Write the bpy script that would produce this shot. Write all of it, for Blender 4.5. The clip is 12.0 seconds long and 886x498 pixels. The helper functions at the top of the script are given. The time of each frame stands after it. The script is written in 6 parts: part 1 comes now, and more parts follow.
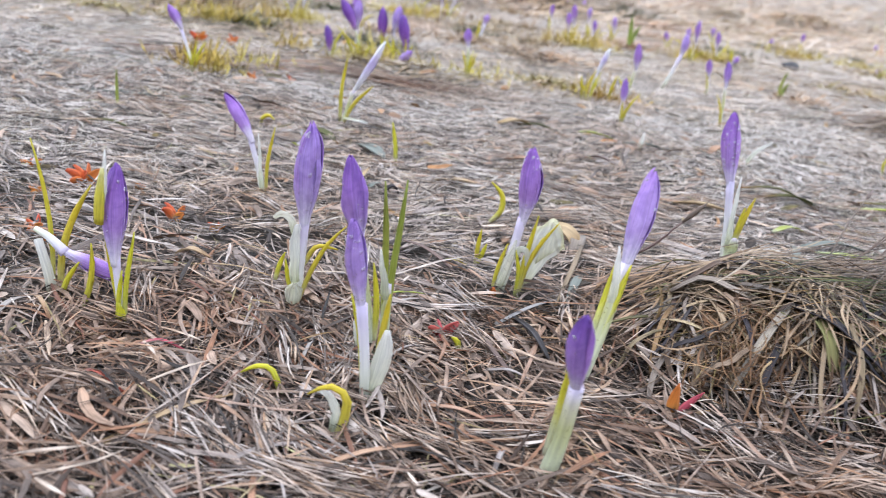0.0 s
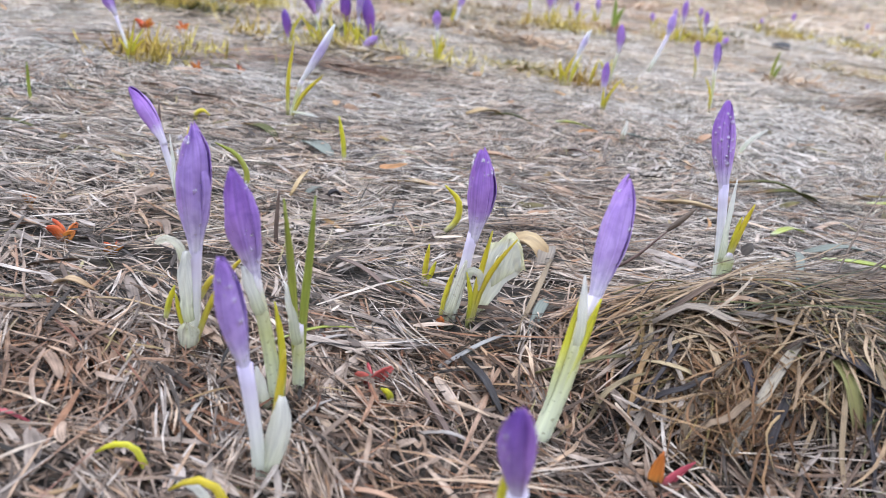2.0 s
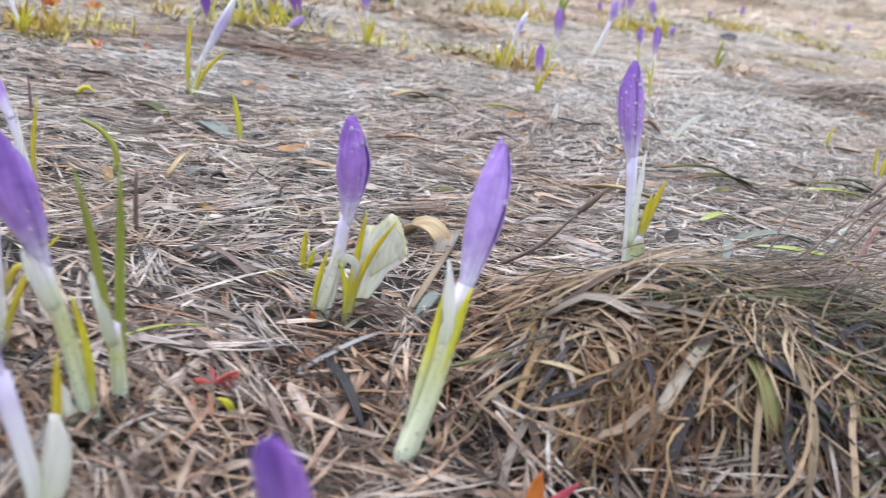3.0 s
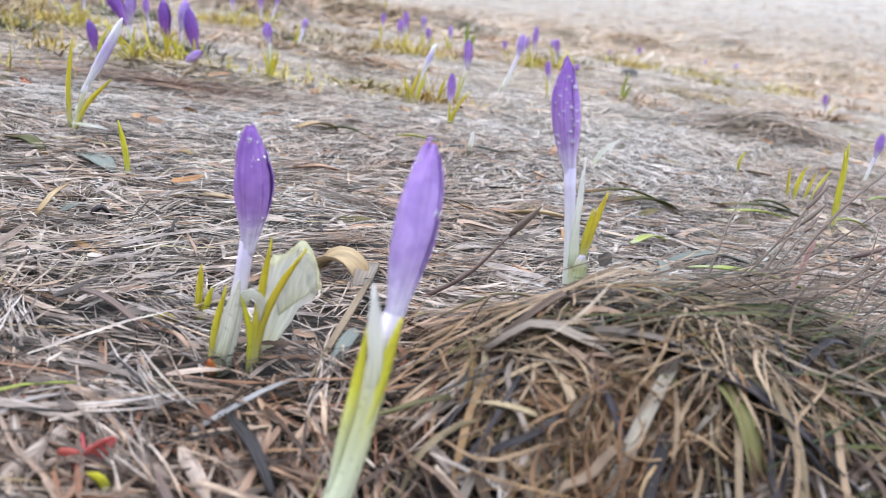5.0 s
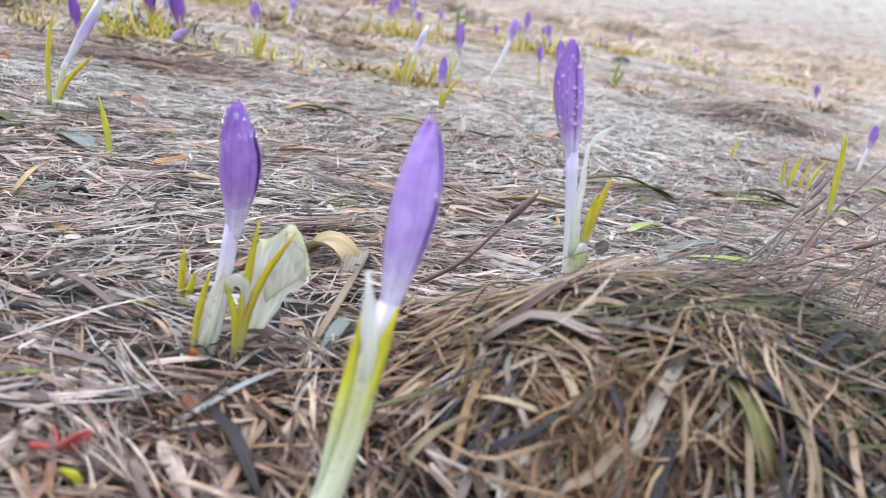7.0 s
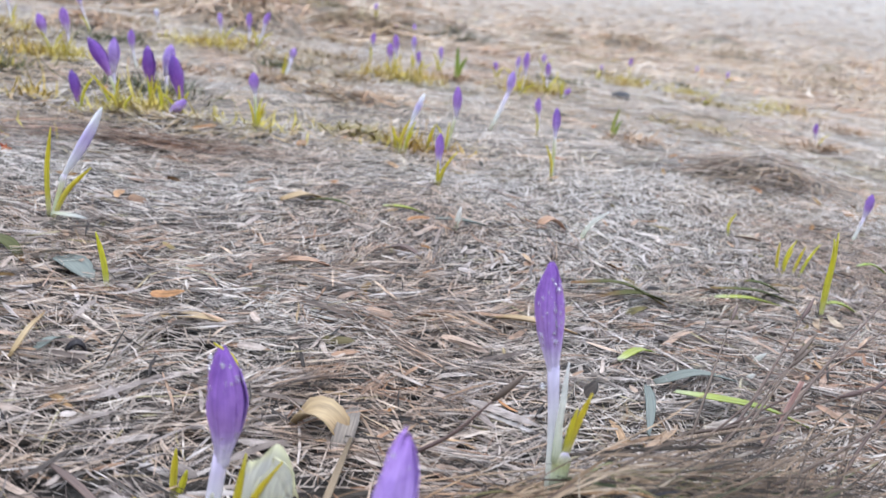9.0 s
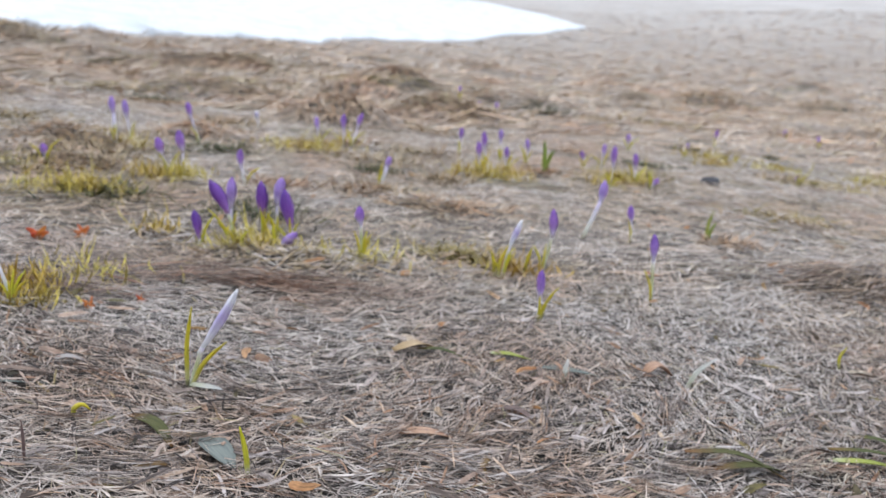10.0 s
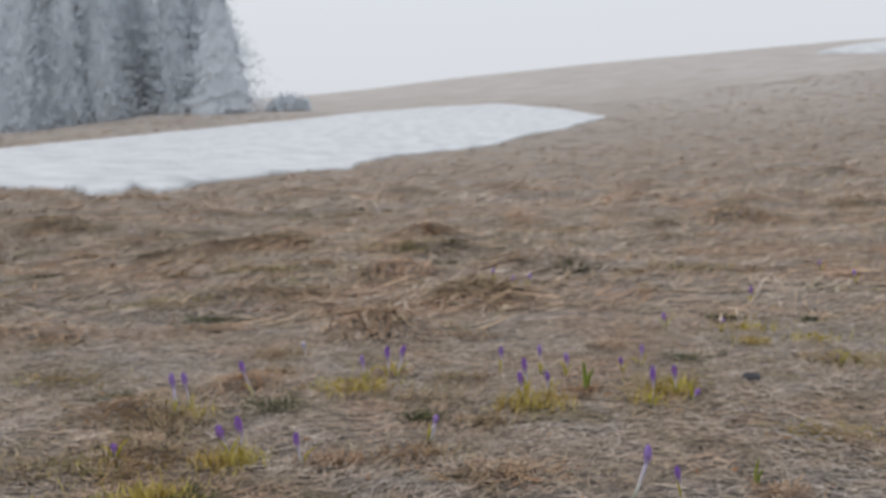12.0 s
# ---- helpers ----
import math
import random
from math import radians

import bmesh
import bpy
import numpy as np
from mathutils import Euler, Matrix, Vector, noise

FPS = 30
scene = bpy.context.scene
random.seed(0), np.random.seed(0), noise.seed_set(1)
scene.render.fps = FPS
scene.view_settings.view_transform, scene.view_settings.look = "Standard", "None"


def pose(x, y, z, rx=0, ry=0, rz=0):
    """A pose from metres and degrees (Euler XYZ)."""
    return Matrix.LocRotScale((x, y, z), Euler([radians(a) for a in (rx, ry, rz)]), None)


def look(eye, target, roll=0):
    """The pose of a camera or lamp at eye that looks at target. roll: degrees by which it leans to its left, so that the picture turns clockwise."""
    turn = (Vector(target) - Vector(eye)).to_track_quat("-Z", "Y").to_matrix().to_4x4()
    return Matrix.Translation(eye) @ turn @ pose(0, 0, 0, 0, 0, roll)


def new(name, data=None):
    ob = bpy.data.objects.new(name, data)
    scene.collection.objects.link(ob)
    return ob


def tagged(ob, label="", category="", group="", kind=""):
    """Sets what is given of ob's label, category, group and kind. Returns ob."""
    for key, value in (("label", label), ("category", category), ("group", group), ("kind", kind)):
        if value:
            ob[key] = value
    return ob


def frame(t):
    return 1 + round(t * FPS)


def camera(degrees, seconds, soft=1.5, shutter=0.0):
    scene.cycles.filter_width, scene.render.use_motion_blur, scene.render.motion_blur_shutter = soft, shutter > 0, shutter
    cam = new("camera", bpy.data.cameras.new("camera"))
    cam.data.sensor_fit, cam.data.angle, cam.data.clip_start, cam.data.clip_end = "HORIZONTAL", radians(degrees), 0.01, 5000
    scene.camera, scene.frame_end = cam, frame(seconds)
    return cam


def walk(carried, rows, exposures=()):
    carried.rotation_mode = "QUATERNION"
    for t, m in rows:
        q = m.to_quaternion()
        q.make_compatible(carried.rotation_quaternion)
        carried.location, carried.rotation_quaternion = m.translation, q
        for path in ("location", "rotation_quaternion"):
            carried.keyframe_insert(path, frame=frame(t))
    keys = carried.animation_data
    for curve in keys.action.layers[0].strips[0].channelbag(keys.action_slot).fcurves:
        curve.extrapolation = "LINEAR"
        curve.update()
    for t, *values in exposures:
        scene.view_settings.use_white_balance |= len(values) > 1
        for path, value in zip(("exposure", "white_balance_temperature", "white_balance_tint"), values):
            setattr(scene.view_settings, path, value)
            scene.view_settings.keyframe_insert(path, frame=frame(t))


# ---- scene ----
cam = camera(59.9, 12.0, soft=0.65, shutter=0.25)
PATH = [
    (0, (0.063, 0.11, 0.258), (0.018, 1.959, -0.504), 8.2),
    (0.5, (0.092, 0.099, 0.267), (0.053, 1.951, -0.486), 7.8),
    (1, (0.078, 0.106, 0.267), (0.046, 1.961, -0.479), 8.0),
    (1.5, (0.085, 0.2, 0.275), (0.042, 2.059, -0.462), 7.4),
    (2, (0.093, 0.215, 0.244), (0.073, 2.053, -0.545), 7.4),
    (2.5, (0.118, 0.251, 0.239), (0.134, 2.089, -0.549), 8.5),
    (3, (0.143, 0.274, 0.218), (0.223, 2.113, -0.565), 8.3),
    (3.2, (0.156, 0.298, 0.204), (0.292, 2.135, -0.575), 8.8),
    (4.8, (0.152, 0.322, 0.189), (0.432, 2.191, -0.467), 8.2),
    (5, (0.143, 0.32, 0.19), (0.434, 2.19, -0.458), 8.3),
    (5.5, (0.14, 0.32, 0.18), (0.446, 2.188, -0.464), 9.3),
    (6, (0.14, 0.321, 0.18), (0.471, 2.18, -0.48), 9.6),
    (6.5, (0.14, 0.33, 0.182), (0.471, 2.182, -0.496), 9.4),
    (8.5, (0.149, 0.347, 0.22), (0.471, 2.207, -0.443), 9.4),
    (9, (0.14, 0.363, 0.281), (0.456, 2.22, -0.391), 8.8),
    (9.5, (0.109, 0.363, 0.343), (0.335, 2.242, -0.305), 7.3),
    (10, (0.091, 0.375, 0.401), (0.195, 2.287, -0.177), 5.9),
    (10.5, (0.058, 0.374, 0.42), (0.151, 2.301, -0.106), 7.0),
    (11, (0.034, 0.37, 0.552), (0.04, 2.299, 0.026), 7.4),
    (11.3, (0.036, 0.365, 0.639), (0.031, 2.300, 0.133), 6.1),
    (11.4, (0.042, 0.363, 0.679), (0.035, 2.301, 0.187), 5.3),
    (11.5, (0.053, 0.370, 0.722), (0.039, 2.314, 0.254), 4.0),
    (11.6, (0.062, 0.382, 0.765), (0.046, 2.333, 0.332), 1.9),
    (11.7, (0.077, 0.394, 0.797), (0.065, 2.358, 0.421), -0.2),
    (11.8, (0.082, 0.392, 0.813), (0.075, 2.361, 0.469), -1.2),
    (12, (0.073, 0.382, 0.791), (0.062, 2.353, 0.455), -0.8),
]
walk(cam, [(t, look(eye, target, roll)) for t, eye, target, roll in PATH], exposures=[(0, 1.15, 6030, 11), (3.0, 1.13, 6030, 10), (6.0, 1.16, 5980, 10), (8.5, 1.15, 5900, 10), (9.0, 1.03, 5900, 10), (9.5, 0.92, 5950, 10), (10.2, 0.46, 6150, 10), (11.0, 0.03, 6500, 10), (11.5, 0.02, 6600, 10), (12, -0.20, 6620, 11)])
cam.data.dof.use_dof = True
cam.data.dof.focus_distance = 0.52
cam.data.dof.aperture_fstop = 9.5

# ---------------------------------------------------------------- world: fog and overcast sky
world = bpy.data.worlds.new("foggy_sky")
scene.world = world
world.use_nodes = True
wn, wl = world.node_tree.nodes, world.node_tree.links
wn.clear()
sky = wn.new("ShaderNodeTexSky")
sky.sky_type = "NISHITA"
sky.sun_disc = False
sky.sun_elevation, sky.sun_rotation = radians(73), radians(324)
sky.dust_density, sky.air_density = 6.0, 1.0
sky_bg = wn.new("ShaderNodeBackground")
sky_bg.inputs[1].default_value = 0.10
fog_bg = wn.new("ShaderNodeBackground")
fog_bg.inputs[0].default_value = (0.90, 0.955, 1.03, 1)
fog_bg.inputs[1].default_value = 1.0
wmix = wn.new("ShaderNodeMixShader")
wmix.inputs[0].default_value = 0.85
wout = wn.new("ShaderNodeOutputWorld")
wl.new(sky.outputs[0], sky_bg.inputs[0])
wl.new(sky_bg.outputs[0], wmix.inputs[1])
wl.new(fog_bg.outputs[0], wmix.inputs[2])
wl.new(wmix.outputs[0], wout.inputs[0])

sun = new("sun", bpy.data.lights.new("sun", "SUN"))
sun.data.energy = 0.9
sun.data.angle = radians(22)
sun.data.color = (1.0, 0.97, 0.93)
sun.matrix_world = look((-0.5, 1.7, 3.0), (0, 1, 0))


# ---------------------------------------------------------------- materials
def mat(name, rough=0.6, spec=0.4):
    m = bpy.data.materials.new(name)
    m.use_nodes = True
    n, l = m.node_tree.nodes, m.node_tree.links
    b = n["Principled BSDF"]
    b.inputs["Roughness"].default_value = rough
    b.inputs["Specular IOR Level"].default_value = spec
    return m, n, l, b


def ramp(n, stops, mode="LINEAR"):
    r = n.new("ShaderNodeValToRGB")
    r.color_ramp.interpolation = mode
    els = r.color_ramp.elements
    while len(els) < len(stops):
        els.new(0.5)
    for e, (p, c) in zip(els, stops):
        e.position, e.color = p, (*c, 1)
    return r


def tex(n, l, scale, detail=4.0, coord="Object", stretch=(1, 1, 1), distortion=0.0):
    c = n.new("ShaderNodeTexCoord")
    mp = n.new("ShaderNodeMapping")
    mp.inputs["Scale"].default_value = stretch
    t = n.new("ShaderNodeTexNoise")
    t.inputs["Scale"].default_value, t.inputs["Detail"].default_value = scale, detail
    t.inputs["Distortion"].default_value = distortion
    l.new(c.outputs[coord], mp.inputs[0])
    l.new(mp.outputs[0], t.inputs["Vector"])
    return t


def mixc(n, l, fac, a, b, mode="MIX"):
    m = n.new("ShaderNodeMix")
    m.data_type, m.blend_type = "RGBA", mode
    for sock, v in ((m.inputs[0], fac), (m.inputs[6], a), (m.inputs[7], b)):
        if isinstance(v, (int, float)):
            sock.default_value = v
        elif isinstance(v, tuple):
            sock.default_value = (*v, 1)
        else:
            l.new(v, sock)
    return m.outputs[2]


def bump(n, l, b, height, strength=0.4, distance=0.002):
    bp = n.new("ShaderNodeBump")
    bp.inputs["Strength"].default_value, bp.inputs["Distance"].default_value = strength, distance
    l.new(height, bp.inputs["Height"])
    l.new(bp.outputs[0], b.inputs["Normal"])


def straw_material(name, stops, rough=0.5, spec=0.35, patch_scale=4.0, mottled=False, sheen=0.0):
    """Dry and wet stalks: a colour for each stalk, with stains along it."""
    m, n, l, b = mat(name, rough, spec)
    b.inputs["Sheen Weight"].default_value, b.inputs["Sheen Roughness"].default_value = sheen, 0.35
    g = n.new("ShaderNodeNewGeometry")
    r = ramp(n, stops)
    l.new(g.outputs["Random Per Island"], r.inputs[0])
    stain = tex(n, l, 90, 3)
    patch = tex(n, l, patch_scale, 4)
    sr = ramp(n, [(0.35, (0.62, 0.58, 0.55)), (0.65, (1.1, 1.08, 1.06))])
    pr = ramp(n, [(0.34, (0.74, 0.55, 0.42)), (0.42, (0.90, 0.76, 0.64)), (0.50, (1.0, 0.95, 0.90)), (0.60, (1.12, 1.13, 1.15)), (0.68, (0.84, 0.80, 0.66))])
    if mottled:
        pr = ramp(n, [(0.36, (1.0, 0.72, 0.50)), (0.42, (0.94, 0.77, 0.57)), (0.46, (0.70, 0.61, 0.42)), (0.50, (1.04, 0.92, 0.79)), (0.55, (1.12, 1.06, 1.00)), (0.59, (0.86, 0.84, 0.84)), (0.64, (0.58, 0.53, 0.30))])
    l.new(stain.outputs[0], sr.inputs[0])
    l.new(patch.outputs[0], pr.inputs[0])
    c = mixc(n, l, 1.0, r.outputs[0], sr.outputs[0], "MULTIPLY")
    c = mixc(n, l, 1.0, c, pr.outputs[0], "MULTIPLY")
    stripe = tex(n, l, 1.0, 3, "UV", (5.5, 45, 1))
    st = ramp(n, [(0.3, (0.48, 0.46, 0.45)), (0.5, (0.95, 0.95, 0.95)), (0.7, (1.22, 1.2, 1.18))])
    l.new(stripe.outputs[0], st.inputs[0])
    c = mixc(n, l, 1.0, c, st.outputs[0], "MULTIPLY")
    l.new(c, b.inputs["Base Color"])
    bump(n, l, b, stripe.outputs[0], 0.5, 0.0006)
    return m


STRAW = [(0.0, (0.012, 0.009, 0.009)), (0.24, (0.045, 0.035, 0.032)), (0.40, (0.15, 0.122, 0.112)), (0.54, (0.33, 0.292, 0.28)),
         (0.66, (0.50, 0.47, 0.46)), (0.77, (0.57, 0.51, 0.45)), (0.86, (0.42, 0.31, 0.23)), (0.95, (0.25, 0.15, 0.105)), (1.0, (0.349, 0.35, 0.193))]
m_straw = straw_material("matted_straw", STRAW, 0.5, 0.25)
m_front = straw_material("rusty_brown_straw", [(0.0, (0.038, 0.026, 0.021)), (0.25, (0.129, 0.089, 0.070)), (0.5, (0.251, 0.191, 0.156)), (0.75, (0.357, 0.300, 0.267)), (0.9, (0.274, 0.154, 0.098)), (1.0, (0.190, 0.097, 0.075))], 0.5, 0.25)
m_bundle = straw_material("bundled_straw", [(0.0, (0.05, 0.040, 0.036)), (0.25, (0.20, 0.168, 0.155)), (0.55, (0.40, 0.36, 0.34)), (0.8, (0.54, 0.50, 0.48)), (0.93, (0.44, 0.33, 0.24)), (1.0, (0.24, 0.15, 0.10))], 0.5, 0.25, 9.0)
m_flat = straw_material("flat_dead_leaf", [(0.0, (0.057, 0.046, 0.043)), (0.2, (0.176, 0.148, 0.138)), (0.5, (0.334, 0.297, 0.285)), (0.75, (0.440, 0.400, 0.383)), (0.9, (0.352, 0.249, 0.183)), (1.0, (0.222, 0.138, 0.091))], 0.5, 0.25)
m_felt2 = straw_material("meadow_felt", [(0.0, (0.162, 0.123, 0.095)), (0.2, (0.337, 0.276, 0.228)), (0.45, (0.509, 0.444, 0.390)), (0.7, (0.649, 0.598, 0.553)), (0.88, (0.742, 0.704, 0.660)), (0.95, (0.487, 0.328, 0.205)), (1.0, (0.393, 0.364, 0.180))], 0.36, 0.75, 2.4, True, 0.55)
m_felt = straw_material("combed_felt", [(0.0, (0.252, 0.210, 0.178)), (0.15, (0.420, 0.364, 0.318)), (0.45, (0.529, 0.472, 0.429)), (0.7, (0.563, 0.512, 0.477)), (0.88, (0.588, 0.540, 0.503)), (0.95, (0.438, 0.307, 0.206)), (1.0, (0.342, 0.317, 0.168))], 0.36, 0.75, 3.0, False, 0.5)
m_mound = straw_material("tussock_straw", [(0.0, (0.015, 0.010, 0.006)), (0.16, (0.052, 0.034, 0.020)), (0.34, (0.151, 0.102, 0.063)), (0.54, (0.272, 0.194, 0.123)),
                                           (0.72, (0.378, 0.286, 0.194)), (0.83, (0.303, 0.254, 0.200)), (0.91, (0.113, 0.100, 0.032)), (1.0, (0.234, 0.120, 0.051))], 0.5, 0.25)
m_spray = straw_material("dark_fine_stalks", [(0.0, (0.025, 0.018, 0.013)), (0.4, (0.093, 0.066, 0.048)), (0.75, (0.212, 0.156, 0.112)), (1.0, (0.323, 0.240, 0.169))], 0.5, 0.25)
# near-black base straw: shade inside the tussock put into its colour
m_under = straw_material("shade_dark_base_straw", [(0.0, (0.003, 0.003, 0.002)), (0.35, (0.008, 0.006, 0.005)), (0.65, (0.025, 0.019, 0.014)), (0.85, (0.050, 0.038, 0.028)), (0.95, (0.021, 0.025, 0.009)), (1.0, (0.046, 0.025, 0.015))], 0.5, 0.25)
m_tangle = straw_material("rusty_tangle", [(0.0, (0.043, 0.022, 0.010)), (0.35, (0.156, 0.084, 0.041)), (0.7, (0.256, 0.163, 0.089)), (0.9, (0.320, 0.228, 0.136)), (1.0, (0.227, 0.176, 0.053))], 0.5, 0.25)
m_fresh = straw_material("green_grass_blades", [(0.0, (0.025, 0.038, 0.015)), (0.5, (0.063, 0.079, 0.027)), (0.8, (0.117, 0.122, 0.041)), (1.0, (0.189, 0.153, 0.072))], 0.5, 0.25)
m_scrap = straw_material("leaf_scraps", [(0.0, (0.03, 0.025, 0.022)), (0.2, (0.09, 0.075, 0.035)), (0.4, (0.16, 0.15, 0.06)), (0.6, (0.36, 0.20, 0.10)), (0.8, (0.44, 0.28, 0.15)), (1.0, (0.40, 0.35, 0.28))], 0.6, 0.2, 6.0)
m_meadow = straw_material("meadow_straw", [(0.0, (0.194, 0.141, 0.099)), (0.3, (0.388, 0.304, 0.230)), (0.6, (0.571, 0.484, 0.394)), (0.8, (0.685, 0.619, 0.537)), (0.92, (0.456, 0.292, 0.175)), (1.0, (0.366, 0.349, 0.164))], 0.42, 0.6, 1.9, True, 0.3)
m_tuss = straw_material("dark_tussock", [(0.0, (0.15, 0.12, 0.075)), (0.4, (0.31, 0.255, 0.155)), (0.7, (0.44, 0.36, 0.23)), (0.9, (0.46, 0.35, 0.22)), (1.0, (0.35, 0.325, 0.16))])
m_rust = straw_material("rusty_tussock", [(0.0, (0.19, 0.122, 0.078)), (0.4, (0.40, 0.27, 0.17)), (0.7, (0.52, 0.375, 0.25)), (1.0, (0.61, 0.505, 0.385))])
m_yellow = straw_material("yellow_green_blades", [(0.0, (0.53, 0.45, 0.10)), (0.5, (0.66, 0.57, 0.13)), (0.8, (0.47, 0.43, 0.11)), (1.0, (0.57, 0.46, 0.18))])

# the soil and felt of old grass under the stalks, and the meadow further away
m_ground, n, l, b = mat("old_grass_felt", 0.6, 0.4)
fib = tex(n, l, 60, 6, stretch=(0.35, 1.6, 1), distortion=1.2)
fr = ramp(n, [(0.36, (0.022, 0.017, 0.014)), (0.46, (0.105, 0.083, 0.068)), (0.57, (0.34, 0.285, 0.24)), (0.69, (0.56, 0.50, 0.44))])
l.new(fib.outputs[0], fr.inputs[0])
big = tex(n, l, 1.1, 6, stretch=(0.6, 1.3, 1), distortion=0.6)
br = ramp(n, [(0.36, (0.98, 0.72, 0.52)), (0.42, (0.92, 0.76, 0.58)), (0.46, (0.70, 0.61, 0.44)), (0.50, (0.96, 0.88, 0.79)), (0.55, (1.06, 1.03, 1.0)), (0.59, (0.80, 0.77, 0.76)), (0.64, (0.55, 0.50, 0.30))])
l.new(big.outputs[0], br.inputs[0])
gc = mixc(n, l, 1.0, fr.outputs[0], br.outputs[0], "MULTIPLY")
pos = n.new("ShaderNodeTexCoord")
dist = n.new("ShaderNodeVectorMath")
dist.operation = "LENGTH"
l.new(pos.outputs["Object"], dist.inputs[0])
# near ground painted darker to stand in for shade between the stalks
gap_shade = n.new("ShaderNodeMapRange")
gap_shade.inputs[1].default_value, gap_shade.inputs[2].default_value, gap_shade.inputs[3].default_value, gap_shade.inputs[4].default_value = 1.2, 2.6, 0.20, 1.0
l.new(dist.outputs["Value"], gap_shade.inputs[0])
gc = mixc(n, l, 1.0, gc, gap_shade.outputs[0], "MULTIPLY")
# ground pales with distance: fog haze painted into the colour
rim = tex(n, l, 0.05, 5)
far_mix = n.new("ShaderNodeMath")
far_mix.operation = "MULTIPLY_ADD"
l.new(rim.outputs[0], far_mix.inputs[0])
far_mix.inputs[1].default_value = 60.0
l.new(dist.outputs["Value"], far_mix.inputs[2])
haze_fac = n.new("ShaderNodeMapRange")
haze_fac.inputs[1].default_value, haze_fac.inputs[2].default_value, haze_fac.inputs[4].default_value = 45, 150, 0.8
l.new(far_mix.outputs[0], haze_fac.inputs[0])
paled = tex(n, l, 0.4, 6, stretch=(0.5, 1.2, 1))
haze_tone = ramp(n, [(0.35, (0.39, 0.355, 0.33)), (0.65, (0.52, 0.50, 0.48))])
l.new(paled.outputs[0], haze_tone.inputs[0])
gc = mixc(n, l, haze_fac.outputs[0], gc, haze_tone.outputs[0])
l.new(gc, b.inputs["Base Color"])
bump(n, l, b, fib.outputs[0], 0.8, 0.006)


def along_material(name, stops, rough=0.45, vein=0.25, vein_scale=26.0, hue=0.03, translucent=0.0, spec=0.4, clear=0.0, ribs=False, specks=0.0, tone=0.0):
    """Tissue: colour along the length (the second texture coordinate), veins running lengthwise, dark ribs, specks; tone varies it thing by thing."""
    m, n, l, b = mat(name, rough, spec)
    uv = n.new("ShaderNodeUVMap")
    sep = n.new("ShaderNodeSeparateXYZ")
    l.new(uv.outputs[0], sep.inputs[0])
    t = tex(n, l, 60, 3)
    add = n.new("ShaderNodeMath")
    add.operation = "MULTIPLY_ADD"
    l.new(t.outputs[0], add.inputs[0])
    add.inputs[1].default_value = 0.18
    l.new(sep.outputs[1], add.inputs[2])
    sub = n.new("ShaderNodeMath")
    sub.operation = "SUBTRACT"
    l.new(add.outputs[0], sub.inputs[0])
    sub.inputs[1].default_value = 0.09
    r = ramp(n, stops)
    l.new(sub.outputs[0], r.inputs[0])
    mp = n.new("ShaderNodeMapping")
    mp.inputs["Scale"].default_value = (vein_scale, 1.5, 1)
    l.new(uv.outputs[0], mp.inputs[0])
    v = n.new("ShaderNodeTexNoise")
    v.inputs["Scale"].default_value, v.inputs["Detail"].default_value = 1.0, 3
    l.new(mp.outputs[0], v.inputs["Vector"])
    vr = ramp(n, [(0.3, (1 - vein, 1 - vein, 1 - vein * 0.8)), (0.7, (1 + vein * 0.5,) * 3)])
    l.new(v.outputs[0], vr.inputs[0])
    c = mixc(n, l, 1.0, r.outputs[0], vr.outputs[0], "MULTIPLY")
    if ribs:
        off = n.new("ShaderNodeMath")
        off.operation = "SUBTRACT"
        off.inputs[1].default_value = 0.5
        l.new(sep.outputs[0], off.inputs[0])
        mid = n.new("ShaderNodeMath")
        mid.operation = "ABSOLUTE"
        l.new(off.outputs[0], mid.inputs[0])
        rr = ramp(n, [(0.0, (0.50, 0.46, 0.60)), (0.022, (0.66, 0.62, 0.74)), (0.05, (1.0, 1.0, 1.0)), (0.15, (1.06, 1.06, 1.04)), (0.17, (0.74, 0.70, 0.82)), (0.195, (1.05, 1.05, 1.03)), (0.33, (1.0, 1.0, 1.0)), (0.345, (0.80, 0.77, 0.87)), (0.37, (1.0, 1.0, 1.0)), (0.46, (0.90, 0.88, 0.94)), (0.5, (1.18, 1.18, 1.12))])
        l.new(mid.outputs[0], rr.inputs[0])
        c = mixc(n, l, 0.26, c, rr.outputs[0], "MULTIPLY")
        blot = tex(n, l, 150, 4, distortion=0.8)
        bt = ramp(n, [(0.35, (0.84, 0.80, 0.90)), (0.6, (1.06, 1.06, 1.04))])
        l.new(blot.outputs[0], bt.inputs[0])
        c = mixc(n, l, 1.0, c, bt.outputs[0], "MULTIPLY")
    if specks:
        sp = tex(n, l, 420, 2)
        sd = ramp(n, [(0.62, (1.0, 1.0, 1.0)), (0.70, (0.42, 0.40, 0.30))])
        l.new(sp.outputs[0], sd.inputs[0])
        c = mixc(n, l, specks, c, sd.outputs[0], "MULTIPLY")
    hs = n.new("ShaderNodeHueSaturation")
    oi = n.new("ShaderNodeObjectInfo")
    mr = n.new("ShaderNodeMapRange")
    mr.inputs[3].default_value, mr.inputs[4].default_value = 0.5 - hue, 0.5 + hue
    l.new(oi.outputs["Random"], mr.inputs[0])
    l.new(mr.outputs[0], hs.inputs["Hue"])
    if tone:
        spin = n.new("ShaderNodeMath")
        spin.operation = "MULTIPLY"
        spin.inputs[1].default_value = 17.3
        frac = n.new("ShaderNodeMath")
        frac.operation = "FRACT"
        mv = n.new("ShaderNodeMapRange")
        mv.inputs[3].default_value, mv.inputs[4].default_value = 1 - tone, 1 + tone
